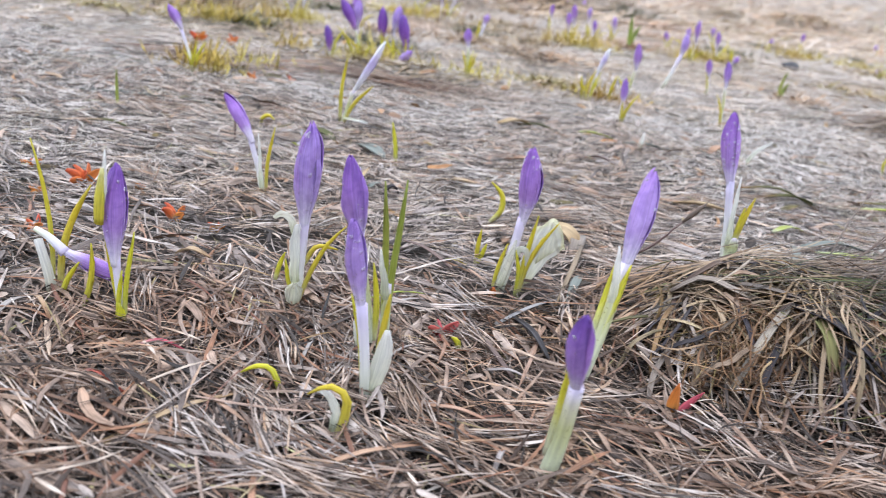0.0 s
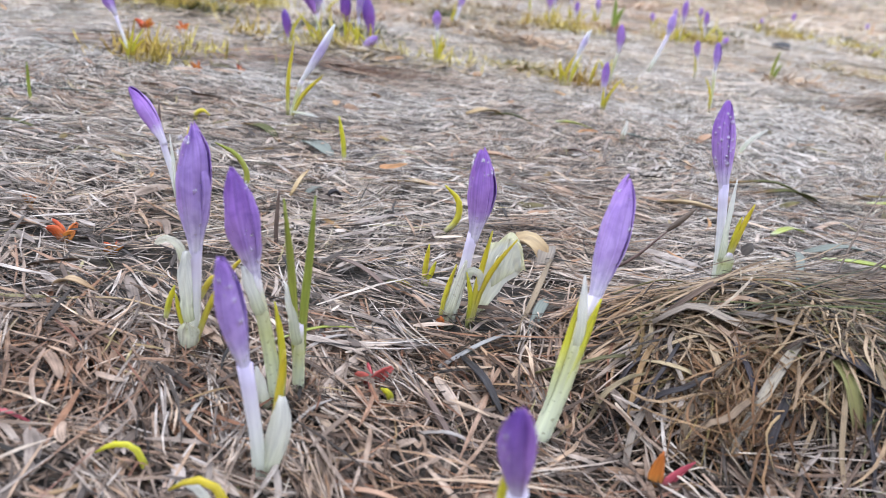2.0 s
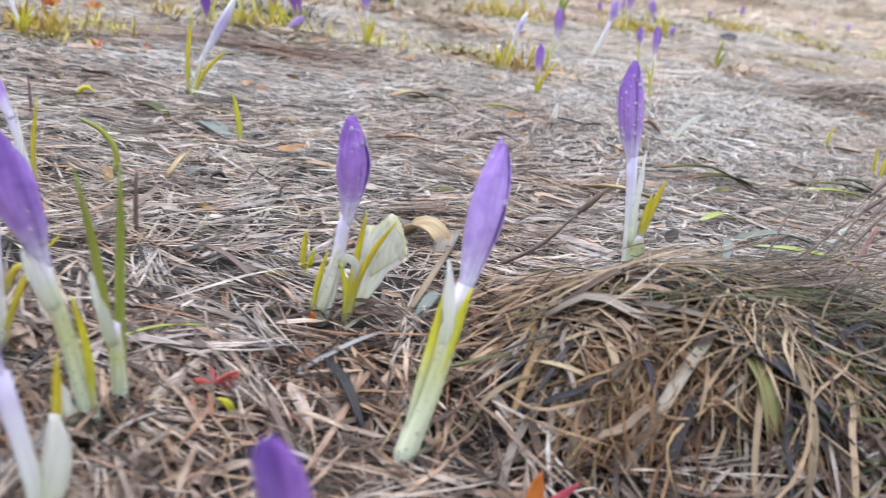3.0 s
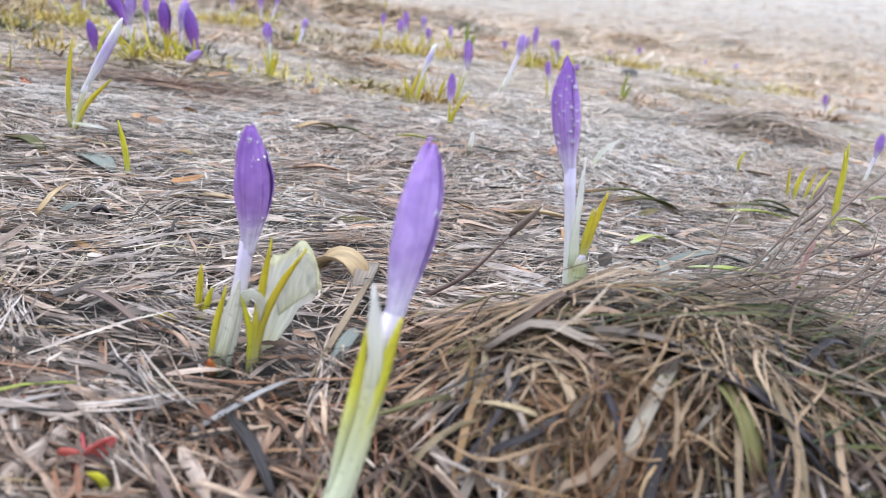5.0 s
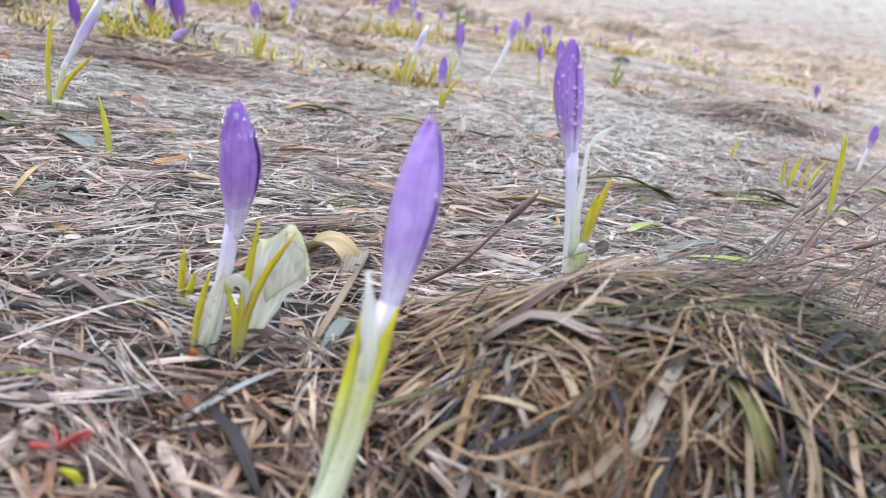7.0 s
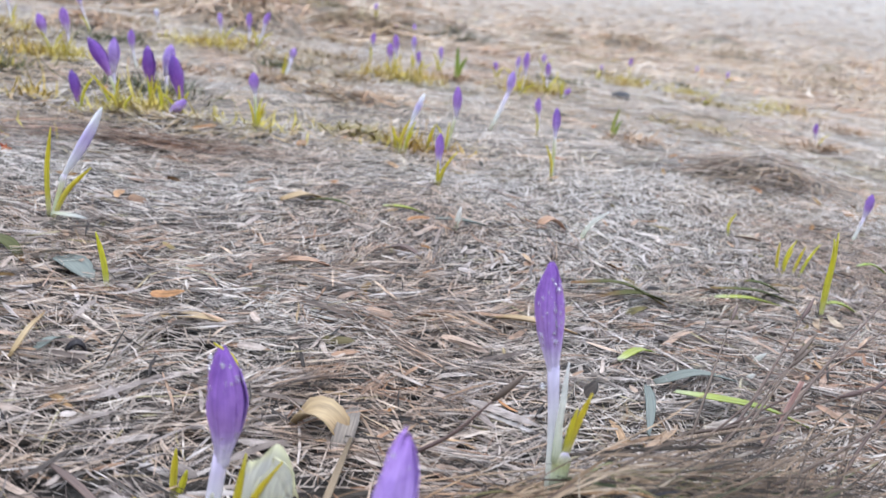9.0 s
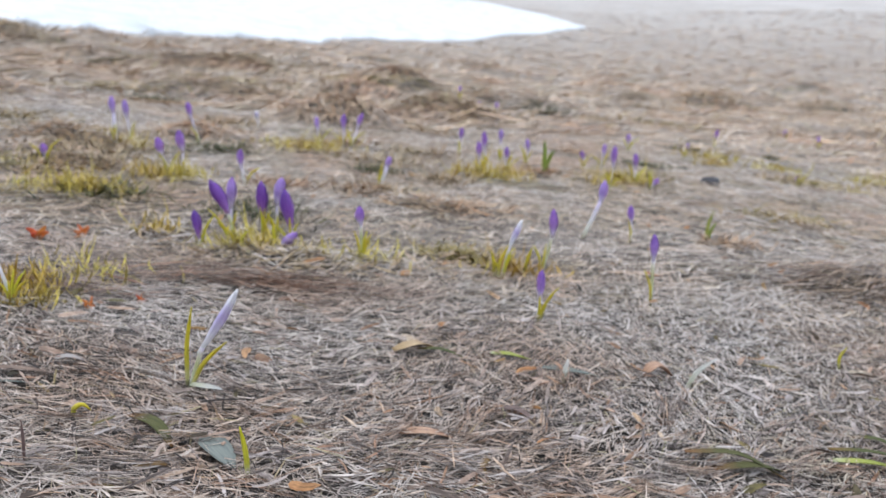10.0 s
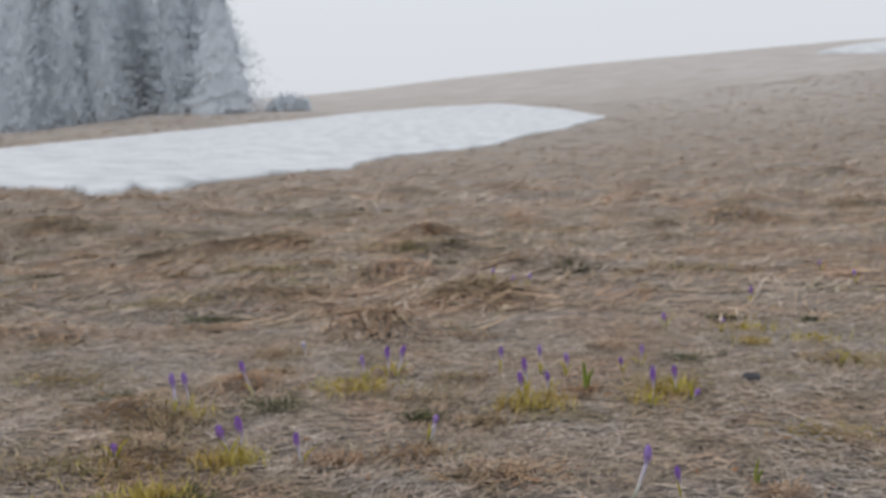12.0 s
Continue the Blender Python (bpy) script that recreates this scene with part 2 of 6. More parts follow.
        l.new(oi.outputs["Random"], spin.inputs[0])
        l.new(spin.outputs[0], frac.inputs[0])
        l.new(frac.outputs[0], mv.inputs[0])
        l.new(mv.outputs[0], hs.inputs["Value"])
    l.new(c, hs.inputs["Color"])
    l.new(hs.outputs[0], b.inputs["Base Color"])
    bump(n, l, b, v.outputs[0], 0.25, 0.0006)
    if translucent:
        tr = n.new("ShaderNodeBsdfTranslucent")
        mx = n.new("ShaderNodeMixShader")
        mx.inputs[0].default_value = translucent
        l.new(hs.outputs[0], tr.inputs[0])
        l.new(b.outputs[0], mx.inputs[1])
        l.new(tr.outputs[0], mx.inputs[2])
        l.new(mx.outputs[0], n["Material Output"].inputs[0])
        if clear:
            tp = n.new("ShaderNodeBsdfTransparent")
            m2 = n.new("ShaderNodeMixShader")
            m2.inputs[0].default_value = clear
            l.new(mx.outputs[0], m2.inputs[1])
            l.new(tp.outputs[0], m2.inputs[2])
            l.new(m2.outputs[0], n["Material Output"].inputs[0])
    return m


m_petal = along_material("violet_petal", [(0.0, (0.80, 0.77, 0.84)), (0.2, (0.70, 0.61, 0.80)), (0.38, (0.475, 0.290, 0.670)), (0.72, (0.362, 0.180, 0.580)), (1.0, (0.205, 0.080, 0.400))], 0.36, 0.26, 22, 0.008, 0.25, ribs=True)
m_deep = along_material("deep_violet_petal", [(0.0, (0.682, 0.525, 0.740)), (0.15, (0.374, 0.179, 0.530)), (0.5, (0.231, 0.084, 0.420)), (1.0, (0.132, 0.042, 0.300))], 0.38, 0.36, 18, 0.008, 0.2, ribs=True)
m_lilac = along_material("pale_lilac_petal", [(0.0, (0.80, 0.77, 0.85)), (0.2, (0.72, 0.64, 0.82)), (0.42, (0.530, 0.370, 0.730)), (0.8, (0.445, 0.280, 0.670)), (1.0, (0.339, 0.180, 0.550))], 0.36, 0.26, 22, 0.01, 0.25, ribs=True)
m_white_petal = along_material("white_lilac_petal", [(0.0, (0.80, 0.80, 0.74)), (0.3, (0.80, 0.78, 0.84)), (0.6, (0.56, 0.47, 0.74)), (0.85, (0.84, 0.83, 0.86)), (1.0, (0.86, 0.86, 0.86))], 0.42, 0.25, 10, 0.01, 0.25)
m_tube = along_material("white_lilac_tube", [(0.0, (0.78, 0.80, 0.62)), (0.5, (0.80, 0.79, 0.78)), (0.75, (0.77, 0.73, 0.81)), (1.0, (0.70, 0.61, 0.81))], 0.35, 0.12, 10, 0.01, 0.3)
m_stem = along_material("pale_green_stem", [(0.0, (0.70, 0.73, 0.56)), (0.35, (0.66, 0.69, 0.46)), (0.62, (0.60, 0.61, 0.30)), (0.84, (0.72, 0.70, 0.52)), (1.0, (0.74, 0.66, 0.80))], 0.4, 0.22, 10, 0.01, 0.25, specks=0.6)
m_sheath = along_material("papery_white_sheath", [(0.0, (0.70, 0.72, 0.50)), (0.45, (0.80, 0.80, 0.70)), (1.0, (0.84, 0.83, 0.79))], 0.35, 0.3, 18, 0.01, 0.5, clear=0.34)
m_membrane = along_material("clear_membrane", [(0.0, (0.66, 0.67, 0.44)), (0.5, (0.82, 0.81, 0.68)), (1.0, (0.84, 0.82, 0.66))], 0.3, 0.4, 12, 0.01, 0.5, clear=0.42, specks=0.4)
m_paper = along_material("crumpled_papery_sheath", [(0.0, (0.70, 0.69, 0.46)), (0.3, (0.82, 0.81, 0.70)), (0.85, (0.86, 0.85, 0.79)), (1.0, (0.80, 0.77, 0.52))], 0.32, 0.22, 9, 0.01, 0.4, clear=0.26)
m_leaf = along_material("yellow_green_leaf", [(0.0, (0.60, 0.60, 0.34)), (0.3, (0.56, 0.51, 0.06)), (0.75, (0.66, 0.57, 0.03)), (1.0, (0.52, 0.46, 0.04))], 0.4, 0.3, 7, 0.015, 0.25, specks=0.25)
m_tip = along_material("yellow_leaf_tip", [(0.0, (0.60, 0.50, 0.04)), (0.6, (0.68, 0.60, 0.08)), (1.0, (0.72, 0.68, 0.30))], 0.42, 0.4, 7, 0.01, 0.25)
m_flush = along_material("leaf_yellowing_from_green", [(0.0, (0.70, 0.72, 0.54)), (0.32, (0.62, 0.63, 0.34)), (0.65, (0.64, 0.58, 0.05)), (1.0, (0.64, 0.55, 0.03))], 0.4, 0.3, 7, 0.01, 0.25, specks=0.4)
m_green = along_material("green_leaf", [(0.0, (0.50, 0.54, 0.30)), (0.25, (0.34, 0.385, 0.07)), (1.0, (0.22, 0.27, 0.04))], 0.4, 0.3, 6, 0.02, 0.2)
m_olive = along_material("lying_olive_leaf", [(0.0, (0.192, 0.120, 0.048)), (0.3, (0.078, 0.084, 0.033)), (0.8, (0.066, 0.078, 0.030)), (1.0, (0.204, 0.132, 0.048))], 0.75, 0.35, 8, 0.03, spec=0.15)
m_slate = along_material("grey_green_leaf", [(0.0, (0.15, 0.165, 0.145)), (1.0, (0.19, 0.21, 0.185))], 0.75, 0.3, 8, 0.02, spec=0.15)
m_brown = along_material("brown_dead_leaf", [(0.0, (0.30, 0.19, 0.10)), (0.5, (0.42, 0.30, 0.19)), (1.0, (0.26, 0.15, 0.08))], 0.75, 0.4, 9, 0.02, spec=0.15)
m_grey = along_material("grey_dead_leaf", [(0.0, (0.252, 0.240, 0.228)), (0.5, (0.312, 0.300, 0.288)), (1.0, (0.204, 0.186, 0.168))], 0.75, 0.4, 12, 0.02, spec=0.15)
m_orange = along_material("orange_bud_scale", [(0.0, (0.62, 0.34, 0.12)), (0.5, (0.66, 0.19, 0.04)), (1.0, (0.52, 0.12, 0.03))], 0.5, 0.35, 6, 0.02, 0.15)
m_red = along_material("red_shoot", [(0.0, (0.62, 0.42, 0.36)), (0.4, (0.50, 0.10, 0.09)), (1.0, (0.42, 0.07, 0.06))], 0.45, 0.3, 6, 0.02, 0.15)
m_pink = along_material("pinkish_stalk", [(0.0, (0.62, 0.52, 0.48)), (0.5, (0.46, 0.27, 0.25)), (1.0, (0.38, 0.20, 0.18))], 0.55, 0.3, 6, 0.02, spec=0.2)
m_bone = along_material("bleached_stalk", [(0.0, (0.26, 0.225, 0.195)), (0.5, (0.31, 0.285, 0.265)), (1.0, (0.26, 0.21, 0.185))], 0.75, 0.25, 8, 0.02, spec=0.15)
m_blade_tan = along_material("tan_dead_blade", [(0.0, (0.184, 0.125, 0.074)), (0.4, (0.323, 0.235, 0.151)), (1.0, (0.254, 0.177, 0.110))], 0.5, 0.45, 9, 0.02, spec=0.22, specks=0.3, tone=0.35)
m_blade_grey = along_material("grey_dead_blade", [(0.0, (0.141, 0.114, 0.089)), (0.5, (0.254, 0.213, 0.169)), (1.0, (0.176, 0.144, 0.113))], 0.5, 0.45, 10, 0.015, spec=0.22, specks=0.4, tone=0.35)
m_blade_brown = along_material("brown_dead_blade", [(0.0, (0.058, 0.039, 0.028)), (0.5, (0.129, 0.090, 0.061)), (1.0, (0.090, 0.058, 0.039))], 0.48, 0.45, 9, 0.02, spec=0.22, tone=0.4)
m_blade_dark = along_material("black_wet_blade", [(0.0, (0.022, 0.018, 0.020)), (0.5, (0.045, 0.038, 0.042)), (1.0, (0.03, 0.024, 0.024))], 0.4, 0.4, 9, 0.02, spec=0.22, tone=0.4)
m_blade_rust = along_material("rusty_dead_blade", [(0.0, (0.138, 0.076, 0.034)), (0.5, (0.261, 0.155, 0.076)), (1.0, (0.206, 0.110, 0.052))], 0.5, 0.4, 8, 0.02, spec=0.22, tone=0.35)
m_blade_olive = along_material("olive_dead_blade", [(0.0, (0.090, 0.083, 0.034)), (0.5, (0.158, 0.150, 0.056)), (1.0, (0.128, 0.109, 0.045))], 0.45, 0.35, 8, 0.03, spec=0.22, tone=0.35)
m_twig = along_material("dark_stalk", [(0.0, (0.105, 0.070, 0.056)), (1.0, (0.154, 0.105, 0.084))], 0.6, 0.4, 5, 0.02)

m_drop, n, l, b = mat("water", 0.03, 0.5)
clear = n.new("ShaderNodeBsdfTransparent")
gloss = n.new("ShaderNodeBsdfGlossy")
gloss.inputs["Roughness"].default_value = 0.04
mx = n.new("ShaderNodeMixShader")
mx.inputs[0].default_value = 0.26
l.new(clear.outputs[0], mx.inputs[1])
l.new(gloss.outputs[0], mx.inputs[2])
l.new(mx.outputs[0], n["Material Output"].inputs[0])

m_snow, n, l, b = mat("old_snow", 0.6, 0.3)
sn = tex(n, l, 0.9, 6)
s2 = tex(n, l, 9, 4)
sr = ramp(n, [(0.3, (0.46, 0.49, 0.52)), (0.5, (0.59, 0.615, 0.64)), (0.65, (0.66, 0.685, 0.71))])
l.new(sn.outputs[0], sr.inputs[0])
l.new(sr.outputs[0], b.inputs["Base Color"])
bump(n, l, b, s2.outputs[0], 0.5, 0.05)

m_stone, n, l, b = mat("dark_stone", 0.7, 0.3)
sn = tex(n, l, 40, 5)
sr = ramp(n, [(0.3, (0.03, 0.03, 0.035)), (0.7, (0.09, 0.09, 0.10))])
l.new(sn.outputs[0], sr.inputs[0])
l.new(sr.outputs[0], b.inputs["Base Color"])
bump(n, l, b, sn.outputs[0], 0.6, 0.005)

# conifer needles and bark made pale: fog haze put into the base colour
m_needles, n, l, b = mat("haze_pale_needles", 0.9, 0.1)
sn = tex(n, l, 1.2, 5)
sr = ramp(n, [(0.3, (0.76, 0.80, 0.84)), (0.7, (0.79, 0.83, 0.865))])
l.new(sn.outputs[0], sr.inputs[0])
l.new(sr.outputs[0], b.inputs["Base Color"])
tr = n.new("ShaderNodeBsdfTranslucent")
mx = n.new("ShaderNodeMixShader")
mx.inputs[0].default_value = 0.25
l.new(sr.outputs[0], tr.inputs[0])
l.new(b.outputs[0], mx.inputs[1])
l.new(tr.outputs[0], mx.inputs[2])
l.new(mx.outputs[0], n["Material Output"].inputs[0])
m_bark, n, l, b = mat("haze_pale_bark", 0.9, 0.1)
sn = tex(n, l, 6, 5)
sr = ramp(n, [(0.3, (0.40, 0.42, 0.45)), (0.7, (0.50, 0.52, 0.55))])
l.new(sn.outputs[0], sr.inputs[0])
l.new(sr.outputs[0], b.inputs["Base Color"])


# ---------------------------------------------------------------- the lie of the land
def waves(x, y, scale, seed, octaves=7):
    """Smooth random relief, -1 to 1, from a few plane waves."""
    rng = np.random.RandomState(seed)
    out = np.zeros_like(np.asarray(x, float) + np.asarray(y, float))
    for _ in range(octaves):
        a, k, p = rng.uniform(0, 2 * np.pi), scale * rng.uniform(0.6, 1.7), rng.uniform(0, 2 * np.pi)
        out = out + np.sin(k * (x * np.cos(a) + y * np.sin(a)) + p)
    return out / octaves * 1.6


HUMPS = [  # x, y, half width, half depth, height
    (-0.80, 2.38, 0.16, 0.07, 0.035), (-0.51, 2.60, 0.14, 0.06, 0.035), (-0.76, 2.15, 0.10, 0.05, 0.03), (-0.08, 1.56, 0.15, 0.04, 0.015),
    (0.20, 3.92, 0.22, 0.10, 0.05), (-0.22, 4.5, 0.26, 0.13, 0.09), (-0.85, 4.0, 0.35, 0.13, 0.07), (-1.5, 3.15, 0.35, 0.14, 0.06),
    (0.62, 4.75, 0.38, 0.16, 0.10), (-1.4, 5.5, 0.5, 0.2, 0.10), (0.17, 2.0, 0.12, 0.05, 0.015), (0.95, 1.68, 0.13, 0.07, 0.035),
]


rh = np.random.RandomState(91)
for _ in range(44):
    hy = 3.0 + 11.0 * rh.uniform(0, 1) ** 0.9
    hx = rh.uniform(-0.62, 0.72) * hy
    HUMPS.append((hx, hy, rh.uniform(0.14, 0.30) * (0.6 + 0.12 * hy), rh.uniform(0.08, 0.13) * (0.6 + 0.12 * hy), rh.uniform(0.05, 0.12) * (0.4 if hx > 0.5 and hy < 4.5 else 1.0)))


def lie_of_land():
    """The valley and the hillside: heights by direction (rows) and distance (columns), softened."""
    far = [1.5, 3, 6, 14, 26, 45, 80, 110, 170, 400]
    rows = {-0.57: (0, 0, -0.08, -0.40, -0.50, -0.70, -0.9, -0.55, 0, 0), -0.355: (0, 0, -0.1, -0.45, -0.75, -0.70, 0.0, 2.2, 4.5, 5), -0.136: (0, 0, -0.1, -0.45, -0.86, -1.0, 0.5, 2.6, 6.6, 7),
            0.0: (0, 0, -0.1, -0.42, -0.8, -1.2, 1.0, 3.4, 9.4, 10), 0.2: (0, 0, -0.1, -0.35, -0.6, -0.8, 0.6, 4.4, 12.3, 13), 0.5: (0, 0, -0.08, -0.2, -0.2, 0.4, 2.6, 6.4, 14.8, 16)}
    lr = np.linspace(math.log(1.5), math.log(400), 160)
    la = np.linspace(-0.75, 0.75, 80)
    part_r = np.array([np.interp(lr, np.log(far), v) for v in rows.values()])
    az = np.arctan(list(rows))
    t = np.array([np.interp(la, az, part_r[:, k]) for k in range(160)]).T
    k = np.exp(-np.linspace(-2, 2, 11) ** 2)
    k /= k.sum()
    t = np.apply_along_axis(lambda q: np.convolve(np.pad(q, 5, mode="edge"), k, "valid"), 1, t)
    t = np.apply_along_axis(lambda q: np.convolve(np.pad(q, 5, mode="edge"), k, "valid"), 0, t)
    return la, lr, t


LIE_A, LIE_R, LIE = lie_of_land()


def land(x, y):
    """Height of the ground: felted meadow, tussocks, and a hillside that rises to the right."""
    x, y = np.asarray(x, float), np.asarray(y, float)
    r = np.hypot(x, y)
    z = 0.004 * waves(x, y, 14, 3) + 0.006 * waves(x, y, 5, 4) + 0.0035 * waves(x, y, 60, 6, 9) * np.clip(1.8 - r, 0, 1)
    u = ((x - 0.308) / 0.122) ** 2 + ((y - 0.616) / 0.088) ** 2
    z = z + 0.048 * np.exp(-u ** 1.6) * (1 + 0.16 * waves(x, y, 26, 5))
    for hx, hy, a, c, h in HUMPS:
        z = z + h * np.exp(-((x - hx) / a) ** 2 - ((y - hy) / c) ** 2)
    z = z + 0.075 * waves(x * 0.6, y, 3.4, 8, 9) * np.clip((r - 3.0) / 4, 0, 1) * np.clip(1.6 - r / 40, 0.3, 1)
    a = np.arctan2(x, y)
    fa = np.clip((np.clip(a, LIE_A[0], LIE_A[-1]) - LIE_A[0]) / (LIE_A[1] - LIE_A[0]), 0, len(LIE_A) - 1.001)
    fr = np.clip((np.log(np.maximum(r, 1.5)) - LIE_R[0]) / (LIE_R[1] - LIE_R[0]), 0, len(LIE_R) - 1.001)
    i, j = fa.astype(int), fr.astype(int)
    u, v = fa - i, fr - j
    lie = LIE[i, j] * (1 - u) * (1 - v) + LIE[i + 1, j] * u * (1 - v) + LIE[i, j + 1] * (1 - u) * v + LIE[i + 1, j + 1] * u * v
    return z + lie * np.interp(np.abs(a), [0, 0.9, 2.2, np.pi], [1, 1, 0.1, 0.1])


def Z(x, y):
    return float(land(x, y))


# ---------------------------------------------------------------- mesh helpers
def mesh_of(name, verts, faces, material, uvs=None, smooth=True):
    me = bpy.data.meshes.new(name)
    me.from_pydata([tuple(v) for v in verts], [], [tuple(f) for f in faces])
    me.materials.append(material)
    if uvs is not None:
        lay = me.uv_layers.new(name="UVMap")
        idx = np.empty(len(me.loops), np.int32)
        me.loops.foreach_get("vertex_index", idx)
        lay.data.foreach_set("uv", np.asarray(uvs, np.float32)[idx].ravel())
    if smooth:
        me.polygons.foreach_set("use_smooth", np.ones(len(me.polygons), bool))
    me.update()
    return me


def part(name, me, parent, label=""):
    ob = new(name, me)
    ob.parent = parent
    if label:
        tagged(ob, label)
    return ob


def thing(name, at, label, category, group="", kind=""):
    ob = new(name)
    ob.empty_display_size = 0.02
    ob.location = at
    return tagged(ob, label, category, group, kind)


def smooth_path(pts, count):
    """Points along a soft curve through the given ones."""
    pts = np.asarray(pts, float)
    if len(pts) == 2:
        return pts[0] + (pts[1] - pts[0]) * np.linspace(0, 1, count)[:, None]
    d = np.r_[0, np.cumsum(np.linalg.norm(np.diff(pts, axis=0), axis=1))]
    t = np.linspace(0, d[-1], count)
    tan = np.gradient(pts, d, axis=0)
    i = np.clip(np.searchsorted(d, t, side="right") - 1, 0, len(pts) - 2)
    h = (d[i + 1] - d[i])[:, None]
    s = ((t - d[i])[:, None]) / h
    return ((2 * s**3 - 3 * s**2 + 1) * pts[i] + (s**3 - 2 * s**2 + s) * h * tan[i] + (-2 * s**3 + 3 * s**2) * pts[i + 1] + (s**3 - s**2) * h * tan[i + 1])


def frames_along(path, hint):
    tan = np.gradient(path, axis=0)
    tan /= np.linalg.norm(tan, axis=1)[:, None] + 1e-9
    side = np.cross(tan, np.asarray(hint, float))
    side /= np.linalg.norm(side, axis=1)[:, None] + 1e-9
    return tan, side, np.cross(side, tan)


def tube(path, radii, ring=10):
    path = np.asarray(path, float)
    _, a, b2 = frames_along(path, (0.13, 1.0, 0.07))
    k = len(path)
    radii = np.interp(np.linspace(0, 1, k), np.linspace(0, 1, len(radii)), radii)
    verts, uvs, faces = [], [], []
    for i in range(k):
        for j in range(ring):
            w = 2 * np.pi * j / ring
            verts.append(path[i] + radii[i] * (np.cos(w) * a[i] + np.sin(w) * b2[i]))
            uvs.append((j / ring, i / (k - 1)))
    for i in range(k - 1):
        for j in range(ring):
            q = (j + 1) % ring
            faces.append((i * ring + j, i * ring + q, (i + 1) * ring + q, (i + 1) * ring + j))
    faces.append(tuple(range(ring))[::-1])
    faces.append(tuple((k - 1) * ring + j for j in range(ring)))
    return verts, faces, uvs


def solid_sheet(grid, thick):
    """A closed skin of some thickness from a grid of points (rows along, columns across)."""
    g = np.asarray(grid, float)
    r, c, _ = g.shape
    du, dv = np.gradient(g, axis=1), np.gradient(g, axis=0)
    nrm = np.cross(du, dv)
    nrm /= np.linalg.norm(nrm, axis=2)[:, :, None] + 1e-12
    a, b2 = g + nrm * thick / 2, g - nrm * thick / 2
    verts = np.concatenate([a.reshape(-1, 3), b2.reshape(-1, 3)])
    uu, vv = np.meshgrid(np.linspace(0, 1, c), np.linspace(0, 1, r))
    uv = np.stack([uu, vv], 2).reshape(-1, 2)
    faces, off = [], r * c
    for i in range(r - 1):
        for j in range(c - 1):
            p, q, s, t = i * c + j, i * c + j + 1, (i + 1) * c + j + 1, (i + 1) * c + j
            faces.append((p, q, s, t))
            faces.append((off + t, off + s, off + q, off + p))
    rim = [i for i in range(c)] + [i * c + c - 1 for i in range(1, r)] + [(r - 1) * c + j for j in range(c - 2, -1, -1)] + [i * c for i in range(r - 2, 0, -1)]
    for p, q in zip(rim, rim[1:] + rim[:1]):
        faces.append((q, p, off + p, off + q))
    return verts, faces, np.concatenate([uv, uv])


def blade_grid(pts, width, count=9, cols=5, fold=0.25, hint=(0, 1, 0), profile=(0.75, 1.0, 1.0, 0.8, 0.12), twist=0.0):
    path = smooth_path(pts, count)
    _, side, up = frames_along(path, hint)
    w = np.interp(np.linspace(0, 1, count), np.linspace(0, 1, len(profile)), profile) * width / 2
    rows = []
    for i in range(count):
        a = twist * i / (count - 1)
        s2, u2 = side[i] * math.cos(a) + up[i] * math.sin(a), up[i] * math.cos(a) - side[i] * math.sin(a)
        rows.append([path[i] + s2 * w[i] * q + u2 * fold * w[i] * (abs(q) ** 1.5) for q in np.linspace(-1, 1, cols)])
    return np.array(rows)


def leaf(parent, pts, width=0.004, material=None, name="leaf", label="", hint=(0, 1, 0), fold=0.35, profile=(0.75, 1.0, 1.0, 0.8, 0.12), twist=0.0, count=9, thick=0.0007):
    """One blade under a thing; points in the world."""
    o = np.array(parent.location)
    if material in (None, m_leaf, m_green, m_flush) and hint != (0, 0, 1):
        width, fold = width * 0.74, max(fold, 0.85)
    v, f, uv = solid_sheet(blade_grid(np.asarray(pts, float) - o, width, count, 5, fold, hint, profile, twist), thick)
    return part(name, mesh_of(name, v, f, material or m_leaf, uv), parent, label)


BUD = ([0, 0.1, 0.2, 0.32, 0.44, 0.54, 0.66, 0.78, 0.88, 0.95, 1.0], [0.34, 0.42, 0.56, 0.78, 0.95, 1.0, 0.96, 0.83, 0.62, 0.40, 0.15])
rng = np.random.RandomState(11)

drop_mesh = None


def droplet_mesh():
    bm = bmesh.new()
    bmesh.ops.create_icosphere(bm, subdivisions=2, radius=1.0)
    for v in bm.verts:
        v.co.z *= 0.7
    me = bpy.data.meshes.new("droplet")
    bm.to_mesh(me)
    bm.free()
    me.polygons.foreach_set("use_smooth", np.ones(len(me.polygons), bool))
    me.materials.append(m_drop)
    return me


drop_mesh = droplet_mesh()


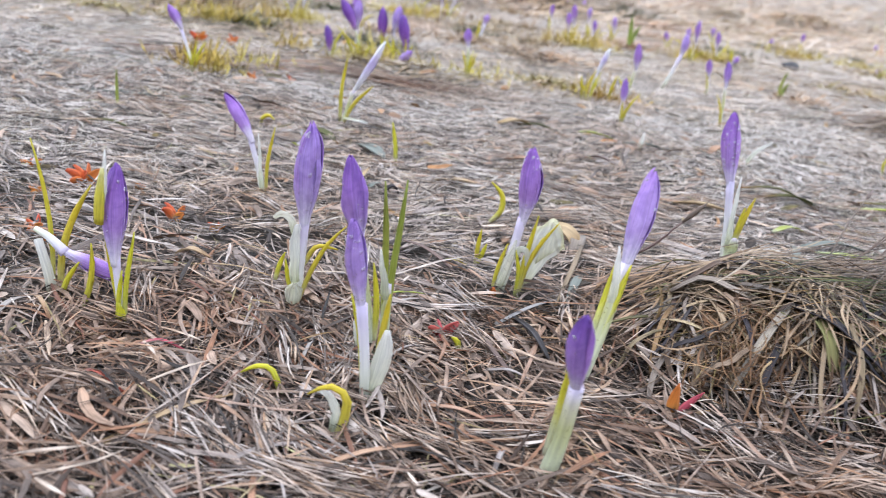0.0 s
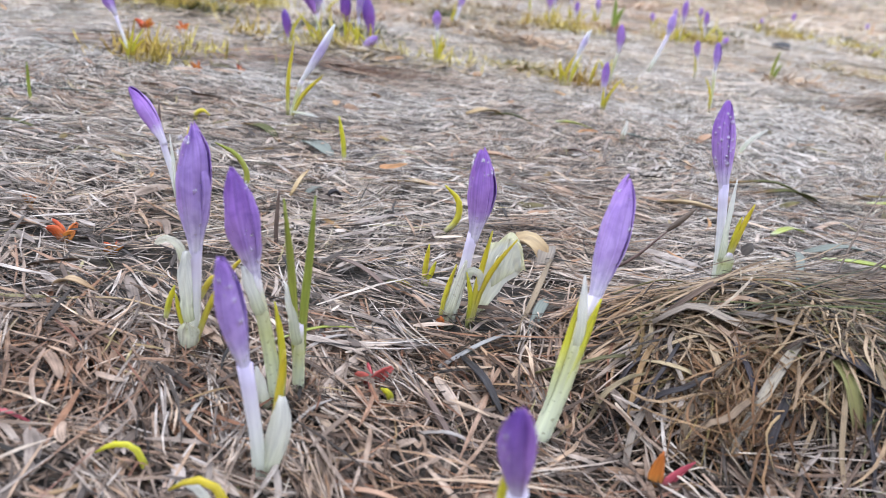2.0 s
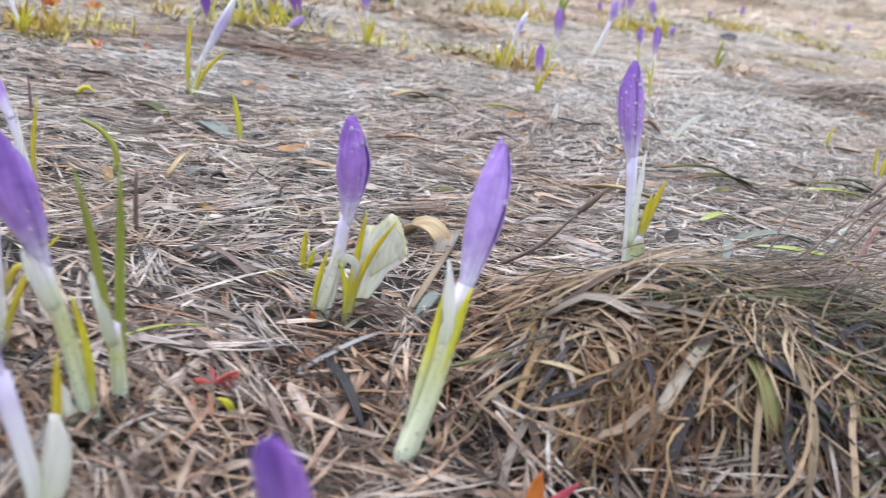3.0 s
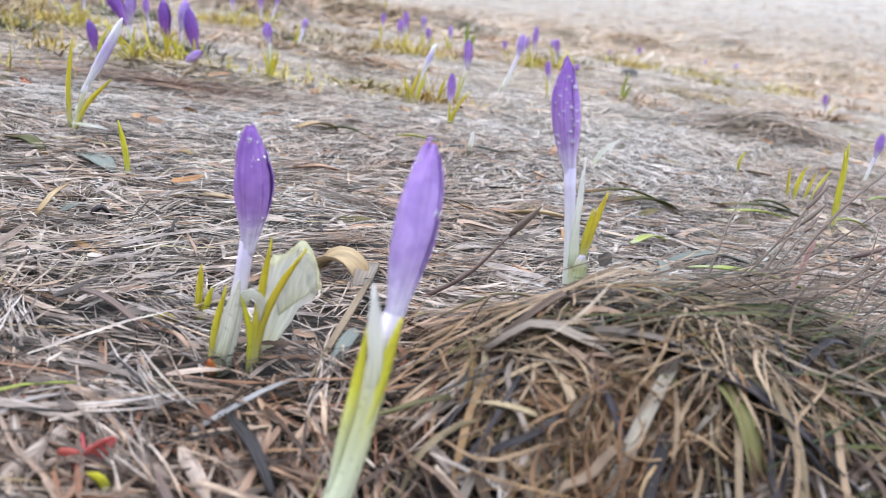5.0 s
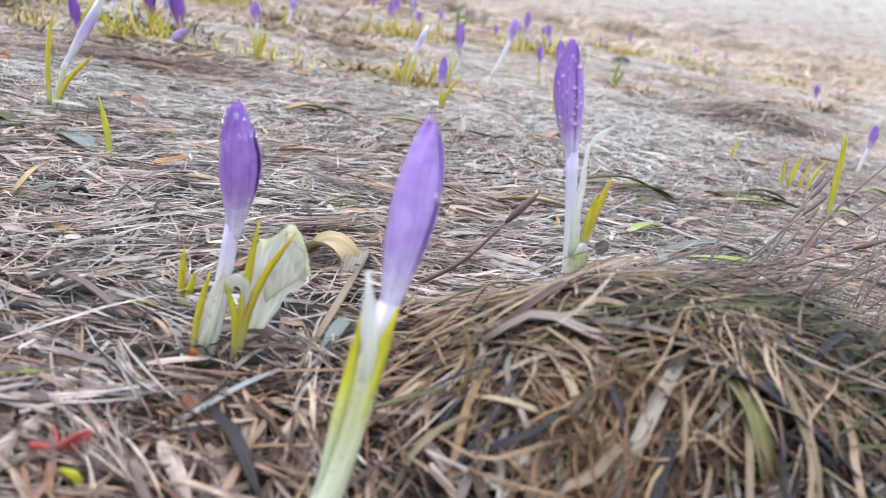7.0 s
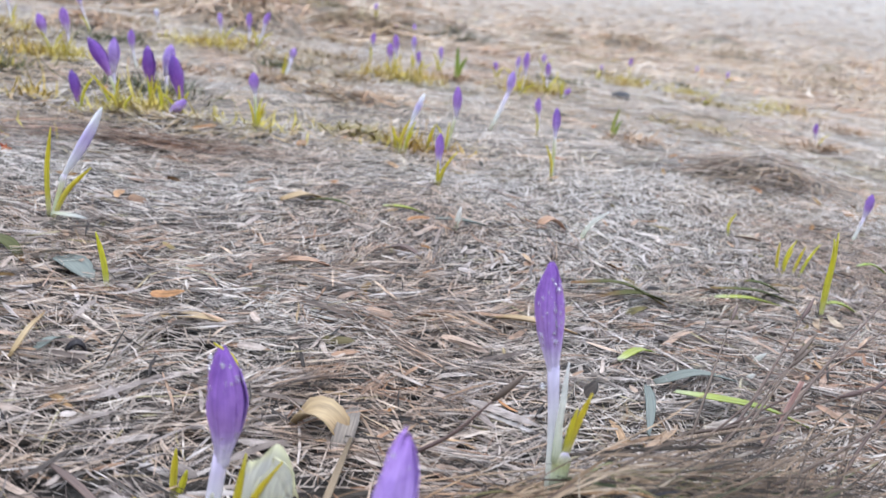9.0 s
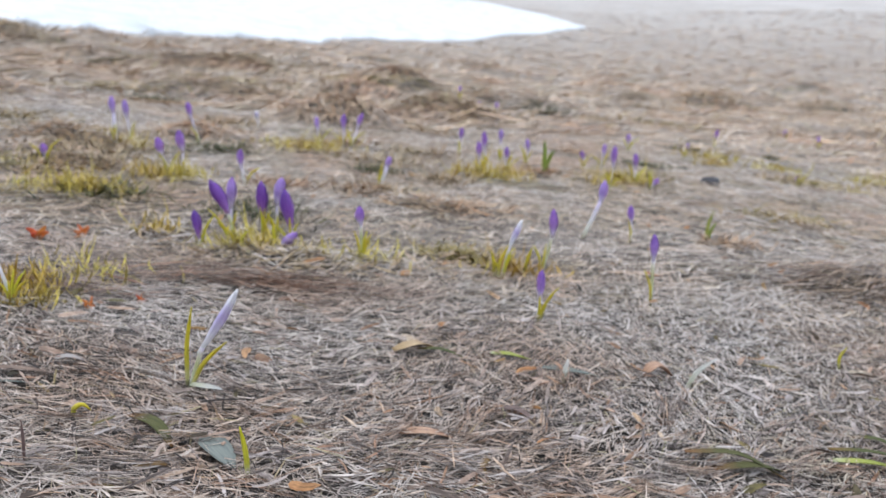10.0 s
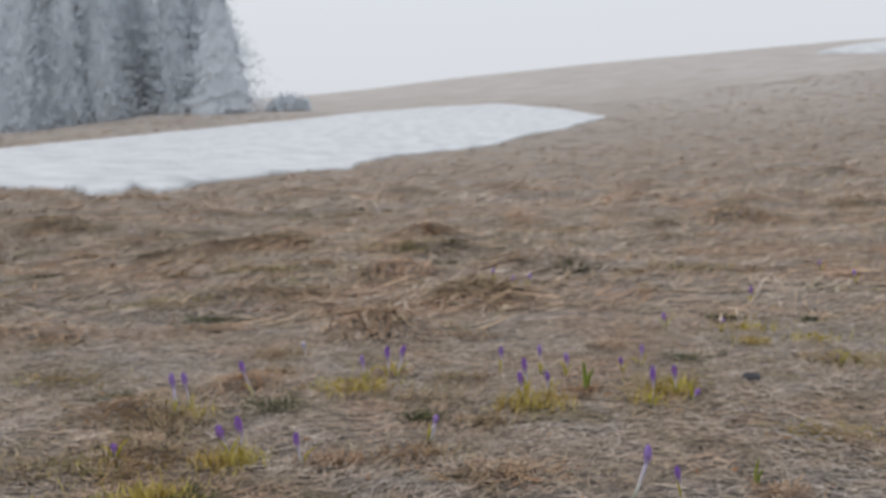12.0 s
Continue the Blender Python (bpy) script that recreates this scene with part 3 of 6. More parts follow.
def bud(parent, origin, mid, tip, radius, material, petals=5, rows=22, cols=17, ragged=0.06, drops=0, bend=0.0, crease=0.03, crumple=0.42, blunt=0.0):
    """Closed crocus flower: petals wrapped round one another from mid to tip."""
    o = np.array(origin)
    mid, tip = np.asarray(mid, float) - o, np.asarray(tip, float) - o
    ax = tip - mid
    length = np.linalg.norm(ax)
    ax = ax / length
    s = np.cross(ax, (0.1, 1.0, 0.05))
    s /= np.linalg.norm(s)
    f = np.cross(s, ax)
    turn = rng.uniform(0, 6.28)
    radius *= 0.87
    seed, sway = rng.uniform(0, 90), rng.normal(0, 0.05) * radius * 3
    for k in range(petals):
        inner = k >= 3
        phi = turn + (k % 3) * 2.094 + (1.047 if inner else 0)
        reach = 1 - rng.uniform(0, ragged) - (0.02 if inner else 0)
        half = 1.36 if not inner else 1.1
        curl = rng.uniform(-0.10, 0.05 + 0.6 * ragged)
        wav = rng.uniform(0, 6.28)
        g = []
        for i in range(rows):
            v = i / (rows - 1)
            rad = max(np.interp(v, *BUD), blunt * math.sqrt(max(0, 1 - v**6)) * (v > 0.6)) * radius * (0.9 if inner else 1.0)
            narrow = 1.0 if v < 0.7 else 1 - 0.35 * ((v - 0.7) / 0.3) ** 1.5
            row = []
            for j in range(cols):
                u = 2 * j / (cols - 1) - 1
                w = phi + u * half * narrow
                rr = rad * (1 + 0.115 * u + 0.07 * math.cos(6 * u + wav + 2 * v) * v - 0.05 * math.exp(-((u / 0.13) ** 2)) * min(1, 2.5 * v) + 0.04 * max(0, u - 0.75) * 4 * v + crease * math.sin(13 * v + 4 * u + wav) * v)
                rr += radius * curl * max(0, v - 0.8) * 5 * 0.35
                d = math.cos(w) * s + math.sin(w) * f
                lump = noise.noise(Vector((d[0] * 1.3 + seed, d[1] * 1.3, v * 4.0 + k * 0.3))) * v * (1.2 - v)
                rr *= 1 + crumple * lump
                fray = 1 - ragged * 0.9 * max(0, v - 0.72) / 0.28 * (0.5 + 0.5 * noise.noise(Vector((u * 2.6 + seed, k * 3.1, 0.0))))
                row.append(mid + ax * (v * length * reach * fray) + s * (bend * length * v * v + sway * math.sin(3.0 * v)) + rr * d)
            g.append(row)
        v, fc, uv = solid_sheet(np.array(g), 0.0005)
        part("petal", mesh_of("petal", v, fc, material, uv), parent)
    for _ in range(int(drops * 3.2)):
        v = rng.uniform(0.16, 0.84)
        w = rng.uniform(2.6, 6.8)
        n = math.cos(w) * s + math.sin(w) * f
        at = mid + ax * (v * length) + s * (bend * length * v * v + sway * math.sin(3.0 * v)) + n * (np.interp(v, *BUD) * radius * 1.01)
        size = rng.choice([0.0005, 0.0008, 0.0012, 0.0018], p=[0.45, 0.32, 0.16, 0.07])
        d = part("droplet", drop_mesh, parent)
        m = Vector(n).to_track_quat("Z", "Y").to_matrix().to_4x4()
        d.matrix_basis = Matrix.Translation(at) @ m @ Matrix.Diagonal((size, size * rng.uniform(1, 1.3), size, 1))


def sheath(parent, low, high, radius, open_to=0.0, spread=1.9, flare=0.3, crumple=0.0, material=None, label="papery white sheath", rows=9, cols=9):
    """A papery half-tube that wraps the flower's neck."""
    o = np.array(parent.location)
    low, high = np.asarray(low, float) - o, np.asarray(high, float) - o
    ax = high - low
    length = np.linalg.norm(ax)
    ax /= length
    s = np.cross(ax, (0.1, 1.0, 0.05))
    s /= np.linalg.norm(s)
    f = np.cross(s, ax)
    g = []
    for i in range(rows):
        v = i / (rows - 1)
        half = spread * (1 - 0.85 * v**1.8) * (0.85 + 0.15 * math.sin(11 * v))
        row = []
        for j in range(cols):
            u = 2 * j / (cols - 1) - 1
            w = open_to + u * half
            rr = radius * (0.72 + 0.2 * math.sin(v * 2.6) + flare * v * v - 0.25 * v) + crumple * math.sin(7 * v + 5 * u) * v * 0.5 + crumple * rng.uniform(-0.3, 0.3) * v
            row.append(low + ax * v * length + rr * (math.cos(w) * s + math.sin(w) * f))
        g.append(row)
    v, fc, uv = solid_sheet(np.array(g), 0.0004)
    part("sheath", mesh_of("sheath", v, fc, material or m_sheath, uv), parent, label)


def tatter(parent, low, high, label, bulge, seed, material=None, rows=13, cols=13):
    """A thin crumpled sheet that widens from its low edge to a curled, uneven high edge."""
    o = np.array(parent.location)
    (a0, a1), (b0, b1) = np.asarray(low, float) - o, np.asarray(high, float) - o
    g = []
    for i in range(rows):
        v = i / (rows - 1)
        row = []
        for j in range(cols):
            u = j / (cols - 1)
            top = b0 * (1 - u) + b1 * u
            top[2] += 0.004 * math.sin(7 * u + seed) - 0.012 * (2 * u - 1) ** 4
            p = (a0 * (1 - u) + a1 * u) * (1 - v) + top * v
            p[1] += bulge * math.sin(math.pi * u) * v - 0.007 * max(0, v - 0.75) ** 2 * 16 * (0.5 + 0.5 * math.sin(5 * u + seed))
            q = Vector((u * 4.5 + seed, v * 3.5, seed * 0.7))
            p += 0.0042 * v * np.array((noise.noise(q), 1.4 * noise.noise(q + Vector((9, 0, 0))), noise.noise(q + Vector((0, 9, 0)))))
            row.append(p)
        g.append(row)
    v, fc, uv = solid_sheet(np.array(g), 0.0003)
    part("membrane", mesh_of("membrane", v, fc, material or m_paper, uv), parent, label)


def neck(parent, pts, radii, material=None, ring=10, count=9, name="flower"):
    o = np.array(parent.location)
    v, f, uv = tube(smooth_path(np.asarray(pts, float) - o, count), radii, ring)
    return part(name, mesh_of(name, v, f, material or m_tube, uv), parent)


def crocus(base, mid, tip, radius, material=None, label="violet crocus bud on a white tube in matted grass", leaves=(), drops=0, neck_r=(0.0028, 0.0023, 0.0026), petals=5, group="crocuses in the meadow", neck_mat=None, bend=0.0, rows=22, cols=17, leaf_w=0.004, leaf_count=9, sunk=0.004, ragged=0.06, crumple=0.42, blunt=0.0):
    base = (base[0], base[1], Z(base[0], base[1]) - sunk)
    c = thing("crocus", base, label, "crocus", group)
    b0, m0 = np.array(base), np.array(mid, float)
    knee = b0 * 0.5 + m0 * 0.5 + np.array((0.0006, 0, 0))
    ring = 10 if rows > 10 else 6
    ax = (np.array(tip, float) - m0) * 0.10
    fl = neck(c, [b0, knee, m0 + ax], neck_r, neck_mat, ring, 8 if rows > 10 else 5)
    bud(fl, base, mid, tip, radius, material or m_petal, petals, rows, cols, ragged, drops, bend, 0.03, crumple, blunt)
    for lf in leaves:
        leaf(c, lf, leaf_w, None, count=leaf_count)
    return c


# ---------------------------------------------------------------- ground
def ground_sheet():
    k = 300
    s = np.linspace(-1, 1, k)
    spread = 0.3 * np.sinh(7.6 * s)
    xs, ys = np.meshgrid(spread + 0.25, spread + 0.9)
    zs = land(xs, ys) - 0.003
    verts = np.stack([xs, ys, zs], 2).reshape(-1, 3)
    i = np.arange(k * k).reshape(k, k)
    faces = np.stack([i[:-1, :-1], i[:-1, 1:], i[1:, 1:], i[1:, :-1]], 2).reshape(-1, 4)
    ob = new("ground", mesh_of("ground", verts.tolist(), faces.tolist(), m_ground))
    tagged(ob, "brown alpine meadow of old grass felt rising to a hillside", "ground", kind="structure")


ground_sheet()


def stalks(name, label, x, y, ang, length, width, lift, rise, material, bend=0.25, segs=3, keel=0.3, category="dead grass", rnd=None, stiff=0.0):
    """Many stalks that lie on the land, as one mesh. rise: height of the far end over the near end; stiff: how little they follow the ground."""
    n = len(x)
    rnd = rnd or np.random.RandomState(5)
    t = np.linspace(0, 1, segs + 1)
    curve = rnd.normal(0, bend, n)
    a = ang[:, None] + curve[:, None] * (t - 0.5) * 2 + (rnd.normal(0, bend * 0.5, n))[:, None] * np.sin(2 * np.pi * t)
    step = length[:, None] / segs
    px = x[:, None] + np.concatenate([np.zeros((n, 1)), np.cumsum(np.cos(a[:, :-1]) * step, 1)], 1) - (np.cos(ang) * length / 2)[:, None]
    py = y[:, None] + np.concatenate([np.zeros((n, 1)), np.cumsum(np.sin(a[:, :-1]) * step, 1)], 1) - (np.sin(ang) * length / 2)[:, None]
    arch = rnd.uniform(0, 1, n)
    pz = land(px, py)
    if stiff:
        e = 0.012
        gx, gy = (land(x + e, y) - land(x - e, y)) / (2 * e), (land(x, y + e) - land(x, y - e)) / (2 * e)
        flat = land(x, y)[:, None] + gx[:, None] * (px - x[:, None]) + gy[:, None] * (py - y[:, None])
        pz = np.maximum(pz - 0.002, pz * (1 - stiff) + flat * stiff)
    pz = pz + lift[:, None] + rise[:, None] * t**1.3 + (arch * 0.025 * length)[:, None] * np.sin(np.pi * t)
    roll = rnd.normal(0, 0.3, n).clip(-0.7, 0.7)
    taper = np.interp(t, [0, 0.2, 0.75, 1], [0.45, 1, 0.9, 0.15])
    w = width[:, None] * taper / 2
    sx, sy = -np.sin(a), np.cos(a)
    left = np.stack([px + sx * w, py + sy * w, pz + w * np.tan(roll)[:, None]], 2)
    right = np.stack([px - sx * w, py - sy * w, pz - w * np.tan(roll)[:, None]], 2)
    if keel:
        midp = np.stack([px, py, pz + w * keel], 2)
        ring = np.stack([left, midp, right], 2)
    else:
        ring = np.stack([left, right], 2)
    c = ring.shape[2]
    verts = ring.reshape(-1, 3)
    idx = np.arange(n * (segs + 1) * c).reshape(n, segs + 1, c)
    faces = np.stack([idx[:, :-1, :-1], idx[:, :-1, 1:], idx[:, 1:, 1:], idx[:, 1:, :-1]], 3).reshape(-1, 4)
    me = bpy.data.meshes.new(name)
    me.vertices.add(len(verts))
    me.vertices.foreach_set("co", verts.astype(np.float32).ravel())
    me.loops.add(faces.size)
    me.loops.foreach_set("vertex_index", faces.astype(np.int32).ravel())
    me.polygons.add(len(faces))
    me.polygons.foreach_set("loop_start", np.arange(0, faces.size, 4, dtype=np.int32))
    me.polygons.foreach_set("loop_total", np.full(len(faces), 4, np.int32))
    uv = np.empty((n, segs + 1, c, 2), np.float32)
    uv[..., 0] = np.linspace(0, 1, c)[None, None, :] + rnd.uniform(0, 40, n)[:, None, None]
    uv[..., 1] = (t[None, :] * length[:, None])[:, :, None]
    me.uv_layers.new(name="UVMap").data.foreach_set("uv", uv.reshape(-1, 2)[faces.ravel()].ravel())
    me.update(calc_edges=True)
    me.materials.append(material)
    ob = new(name, me)
    return tagged(ob, label, category, kind="stuff")


def field(n, y0, y1, rnd, left=(-0.16, -0.62), right=(0.22, 0.72), power=1.0):
    """Random places in the wedge of meadow between two distances."""
    y = y0 + (y1 - y0) * rnd.uniform(0, 1, n) ** power
    lo, hi = left[0] + left[1] * y, right[0] + right[1] * y
    t = rnd.uniform(0, 1, n)
    t = np.where(rnd.uniform(0, 1, n) < 0.12, 0.5 + (t - 0.5) * rnd.uniform(1, 2.6, n), t)
    x = lo + (hi - lo) * t
    mound = ((x - 0.32) / 0.10) ** 2 + ((y - 0.605) / 0.06) ** 2 < 1
    return np.where(mound, x - 0.34, x), y


def combed(x, y, rnd, spread):
    return 0.15 + 0.8 * waves(x, y, 4.5, 21) + 0.5 * waves(x, y, 13, 22) + rnd.normal(0, spread, len(x))


def bundles(groups, each, y0, y1, rnd, spread, pitch):
    """Places and directions of stalks that lie in combed bundles."""
    gx, gy = field(groups, y0, y1, rnd, power=0.85)
    ga = combed(gx, gy, rnd, spread)
    k = np.repeat(np.arange(groups), each)
    n = len(k)
    off, lon = rnd.normal(0, pitch, n), rnd.normal(0, pitch * 3, n)
    a = ga[k]
    return gx[k] - np.sin(a) * off + np.cos(a) * lon, gy[k] + np.cos(a) * off + np.sin(a) * lon, a + rnd.normal(0, 0.13, n), k


def lay_meadow():
    r = np.random.RandomState(31)
    n = 21000
    x, y = field(n, 0.16, 1.25, r, power=1.0)
    stalks("fine_matted_grass", "fine grey and tan dead grass matted on the ground", x, y, combed(x, y, r, 0.8), r.gamma(3.0, 0.0085, n).clip(0.007, 0.06), r.uniform(0.0004, 0.0012, n), 0.011 * r.uniform(0, 1, n) ** 1.2, r.normal(0.0003, 0.0015, n).clip(-0.003, 0.008), m_straw, 0.13, 3, 0, rnd=r)
    x, y, ang, k = bundles(1250, 15, 0.16, 1.2, r, 0.5, 0.0035)
    n = len(x)
    high = (0.012 * r.uniform(0, 1, 1250))[k] + r.uniform(0, 0.0015, n)
    stalks("bundled_grass", "flat bundles of combed grey dead grass", x, y, ang, r.gamma(5.0, 0.0065, n).clip(0.010, 0.07), r.uniform(0.0005, 0.0014, n), high, r.normal(0.0, 0.0012, n), m_bundle, 0.10, 4, 0, rnd=r)
    n = 12500
    x, y = field(n, 0.16, 1.2, r, power=1.0)
    stalks("matted_grass", "broader grey and tan dead stalks lying in the straw", x, y, combed(x, y, r, 0.8), r.gamma(4.0, 0.0075, n).clip(0.010, 0.075), r.gamma(4.0, 0.00038, n).clip(0.0007, 0.0032), 0.013 * r.uniform(0, 1, n) ** 1.2, r.normal(0.0, 0.0014, n).clip(-0.003, 0.006), m_straw, 0.09, 3, 0.35, rnd=r, stiff=0.35)
    n = 9500
    x, y = field(n, 0.16, 0.66, r, power=0.8)
    y = y + 0.05 * waves(x, y, 9, 41)
    stalks("brown_matted_grass", "rusty brown dead stalks and leaf strips in the litter", x, y, combed(x, y, r, 0.75), r.gamma(4.0, 0.010, n).clip(0.012, 0.08), r.gamma(4.0, 0.0004, n).clip(0.0007, 0.0036), 0.003 + 0.008 * r.uniform(0, 1, n), r.normal(0.0, 0.002, n).clip(-0.004, 0.008), m_front, 0.10, 3, 0.3, rnd=r)
    n = 5200
    x, y = field(n, 0.16, 1.4, r, power=0.8)
    stalks("flat_dead_leaves", "flattened wet grey dead leaves among the straw", x, y, combed(x, y, r, 0.7), r.gamma(4.0, 0.0065, n).clip(0.008, 0.055), r.gamma(5.0, 0.0007, n).clip(0.0018, 0.007), r.uniform(0.002, 0.0115, n), r.normal(0, 0.0015, n), m_flat, 0.13, 5, 0.2, rnd=r)
    n = 60000
    x, y = field(n, 0.72, 1.6, r, power=0.9)
    stalks("combed_grass", "silver-grey combed felt of fine dead grass", x, y, combed(x, y, r, 0.85), r.gamma(4.0, 0.007, n).clip(0.008, 0.065), r.gamma(4.0, 0.00022, n).clip(0.0004, 0.0020), 0.009 * r.uniform(0.1, 1, n), r.normal(0.0, 0.0015, n), m_felt, 0.15, 3, 0, rnd=r)
    n = 420
    x, y = field(n, 0.75, 2.6, r, power=0.9)
    stalks("leaf_scraps", "small brown, olive and blackened leaf scraps in the felt", x, y, r.uniform(0, 6.28, n), r.uniform(0.010, 0.036, n), r.uniform(0.003, 0.009, n), r.uniform(0.006, 0.012, n), r.normal(0.001, 0.003, n), m_scrap, 0.35, 5, 0.35, "leaf litter", r)
    # first two patches: dark stalks stand in for a shaded ledge and hollow
    for cx, cy, wx, wy, n, aim, mt, lb in ((-0.13, 1.45, 0.11, 0.020, 420, 0.05, m_front, "brown grass combed flat before the crocus cluster, dark for its shaded ledge"), (0.90, 1.58, 0.06, 0.018, 160, 0.1, m_spray, "dark brown grass laid to stand in for the shaded hollow under a pale mat"), (0.88, 1.66, 0.10, 0.030, 420, -0.15, m_bundle, "tan grass combed over a low hump"), (-0.42, 1.36, 0.09, 0.030, 240, 0.2, m_front, "rusty grass combed flat in the meadow")):
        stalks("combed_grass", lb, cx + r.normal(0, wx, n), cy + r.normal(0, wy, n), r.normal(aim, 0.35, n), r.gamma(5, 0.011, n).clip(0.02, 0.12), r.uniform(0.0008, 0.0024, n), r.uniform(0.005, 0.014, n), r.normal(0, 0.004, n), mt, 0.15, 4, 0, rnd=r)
    n = 26000
    a, d = r.uniform(0, 6.283, n), 0.25 + 3.6 * r.uniform(0, 1, n) ** 0.7
    x, y = 0.1 + d * np.sin(a), 0.35 + d * np.cos(a)
    outside = (y < 0.2) | (np.abs(x - 0.05 * y - 0.03) > 0.18 + 0.66 * y)
    x, y = x[outside], y[outside]
    n = len(x)
    stalks("matted_grass", "matted dead grass of the surrounding meadow", x, y, combed(x, y, r, 0.7), r.gamma(4.0, 0.014, n).clip(0.02, 0.12), r.uniform(0.0012, 0.0045, n), r.uniform(0, 0.008, n), r.normal(0.0, 0.004, n), m_felt2, 0.25, 2, 0, rnd=r)
    n = 62000
    x, y = field(n, 1.45, 3.4, r, power=0.8)
    stalks("combed_grass", "silver-grey combed felt farther out in the meadow", x, y, combed(x, y, r, 0.8), r.gamma(4.0, 0.011, n).clip(0.012, 0.10), r.uniform(0.0008, 0.0026, n), r.uniform(0, 0.009, n), r.normal(0.001, 0.004, n).clip(-0.004, 0.02), m_felt2, 0.2, 2, 0, rnd=r)
    n = 45000
    x, y = field(n, 3.2, 9.0, r, power=0.7)
    ln = r.gamma(3.0, 0.035, n).clip(0.03, 0.25)
    wd = r.gamma(4.0, 0.0016, n).clip(0.002, 0.014)
    stalks("meadow_grass", "brown dead grass of the open meadow", x, y, combed(x, y, r, 0.6), ln, wd, r.uniform(0, 0.015, n), r.normal(0.01, 0.02, n).clip(-0.005, 0.07), m_meadow, 0.3, 2, 0, rnd=r)
    n = 42000
    x, y = field(n, 9.0, 90.0, r, power=1.35)
    keep = ~inside_snow(x, y)
    x, y = x[keep], y[keep]
    n = len(x)
    ln = r.gamma(3.0, 0.08, n).clip(0.08, 0.5) * (0.6 + y / 40)
    wd = r.gamma(4.0, 0.005, n).clip(0.006, 0.04) * (0.6 + y / 40)
    stalks("hillside_grass", "brown dead grass on the foggy hillside", x, y, combed(x, y, r, 0.6), ln, wd, r.uniform(0, 0.03, n), r.normal(0.03, 0.04, n).clip(-0.01, 0.15), m_meadow, 0.3, 2, 0, rnd=r)


# ---------------------------------------------------------------- snow field
SNOW_AZ = [-0.78, -0.563, -0.475, -0.448, -0.414, -0.392, -0.354, -0.248, -0.12, -0.07, -0.019, 0.067, 0.154, 0.205]
SNOW_NEAR = [18.5, 17.8, 17.1, 14.3, 14.6, 16.7, 15.3, 20.7, 25.9, 37.2, 43.0, 47.7, 59.2, 75.0]
SNOW_FAR = [48.0, 54.7, 63.0, 64.0, 67.0, 67.5, 72.0, 81.0, 90.5, 92.0, 93.0, 94.0, 86.0, 75.5]


def inside_snow(x, y):
    a, r = x / np.maximum(y, 0.1), np.hypot(x, y)
    return (a < 0.205) & (r > np.interp(a, SNOW_AZ, SNOW_NEAR) - 0.1) & (r < np.interp(a, SNOW_AZ, SNOW_FAR) + 0.2)


def snow_field():
    k, m = 420, 60
    a = np.linspace(-0.78, 0.205, k)
    near = np.interp(a, SNOW_AZ, SNOW_NEAR) * (1 + 0.012 * waves(a * 60, a * 0, 1.0, 61) + 0.004 * waves(a * 200, a * 0, 1.0, 62))
    far = np.interp(a, SNOW_AZ, SNOW_FAR) * (1 + 0.01 * waves(a * 50, a * 0, 1.0, 63))
    near = np.minimum(near, far - 0.05)
    t = np.linspace(0, 1, m) ** 1.6
    r = near[:, None] + (far - near)[:, None] * t[None]
    th = np.arctan(a)[:, None]
    x, y = r * np.sin(th), r * np.cos(th)
    edge = np.minimum(t, 1 - t)[None] * (far - near)[:, None]
    z = land(x, y) + 0.09 * (1 - np.exp(-edge / 0.3)) + 0.03 * waves(x, y, 2.2, 64) * np.clip(edge, 0, 1) + 0.05
    z[:, 0] = land(x[:, 0], y[:, 0]) - 0.06
    z[:, -1] = land(x[:, -1], y[:, -1]) - 0.06
    z[-1, :] = land(x[-1, :], y[-1, :]) - 0.06
    verts = np.stack([x, y, z], 2).reshape(-1, 3)
    i = np.arange(k * m).reshape(k, m)
    faces = np.stack([i[:-1, :-1], i[1:, :-1], i[1:, 1:], i[:-1, 1:]], 2).reshape(-1, 4)
    ob = new("snow_patch", mesh_of("snow_patch", verts.tolist(), faces.tolist(), m_snow))
    tagged(ob, "white patch of old melting snow on the brown meadow", "snow", kind="structure")


snow_field()
lay_meadow()


def far_snow():
    """A smaller snow patch high on the hillside."""
    k, m = 60, 14
    a = np.linspace(0.47, 0.95, k)
    t = np.linspace(0, 1, m)
    w = 1.0 * np.clip((a - 0.47) / 0.12, 0.02, 1) + 0.15 * waves(a * 60, a * 0, 1.0, 71)
    r = 130 + (t[None] - 0.3) * 26 * w[:, None]
    th = np.arctan(a)[:, None]
    x, y = r * np.sin(th), r * np.cos(th)
    edge = np.minimum(t, 1 - t)[None] * 26 * w[:, None]
    z = land(x, y) + 0.5 * (1 - np.exp(-edge / 0.3)) - 0.05
    verts = np.stack([x, y, z], 2).reshape(-1, 3)
    i = np.arange(k * m).reshape(k, m)
    faces = np.stack([i[:-1, :-1], i[1:, :-1], i[1:, 1:], i[:-1, 1:]], 2).reshape(-1, 4)
    ob = new("snow_patch", mesh_of("snow_patch", verts.tolist(), faces.tolist(), m_snow))
    tagged(ob, "distant snow patch high on the foggy hillside", "snow", kind="structure")


far_snow()


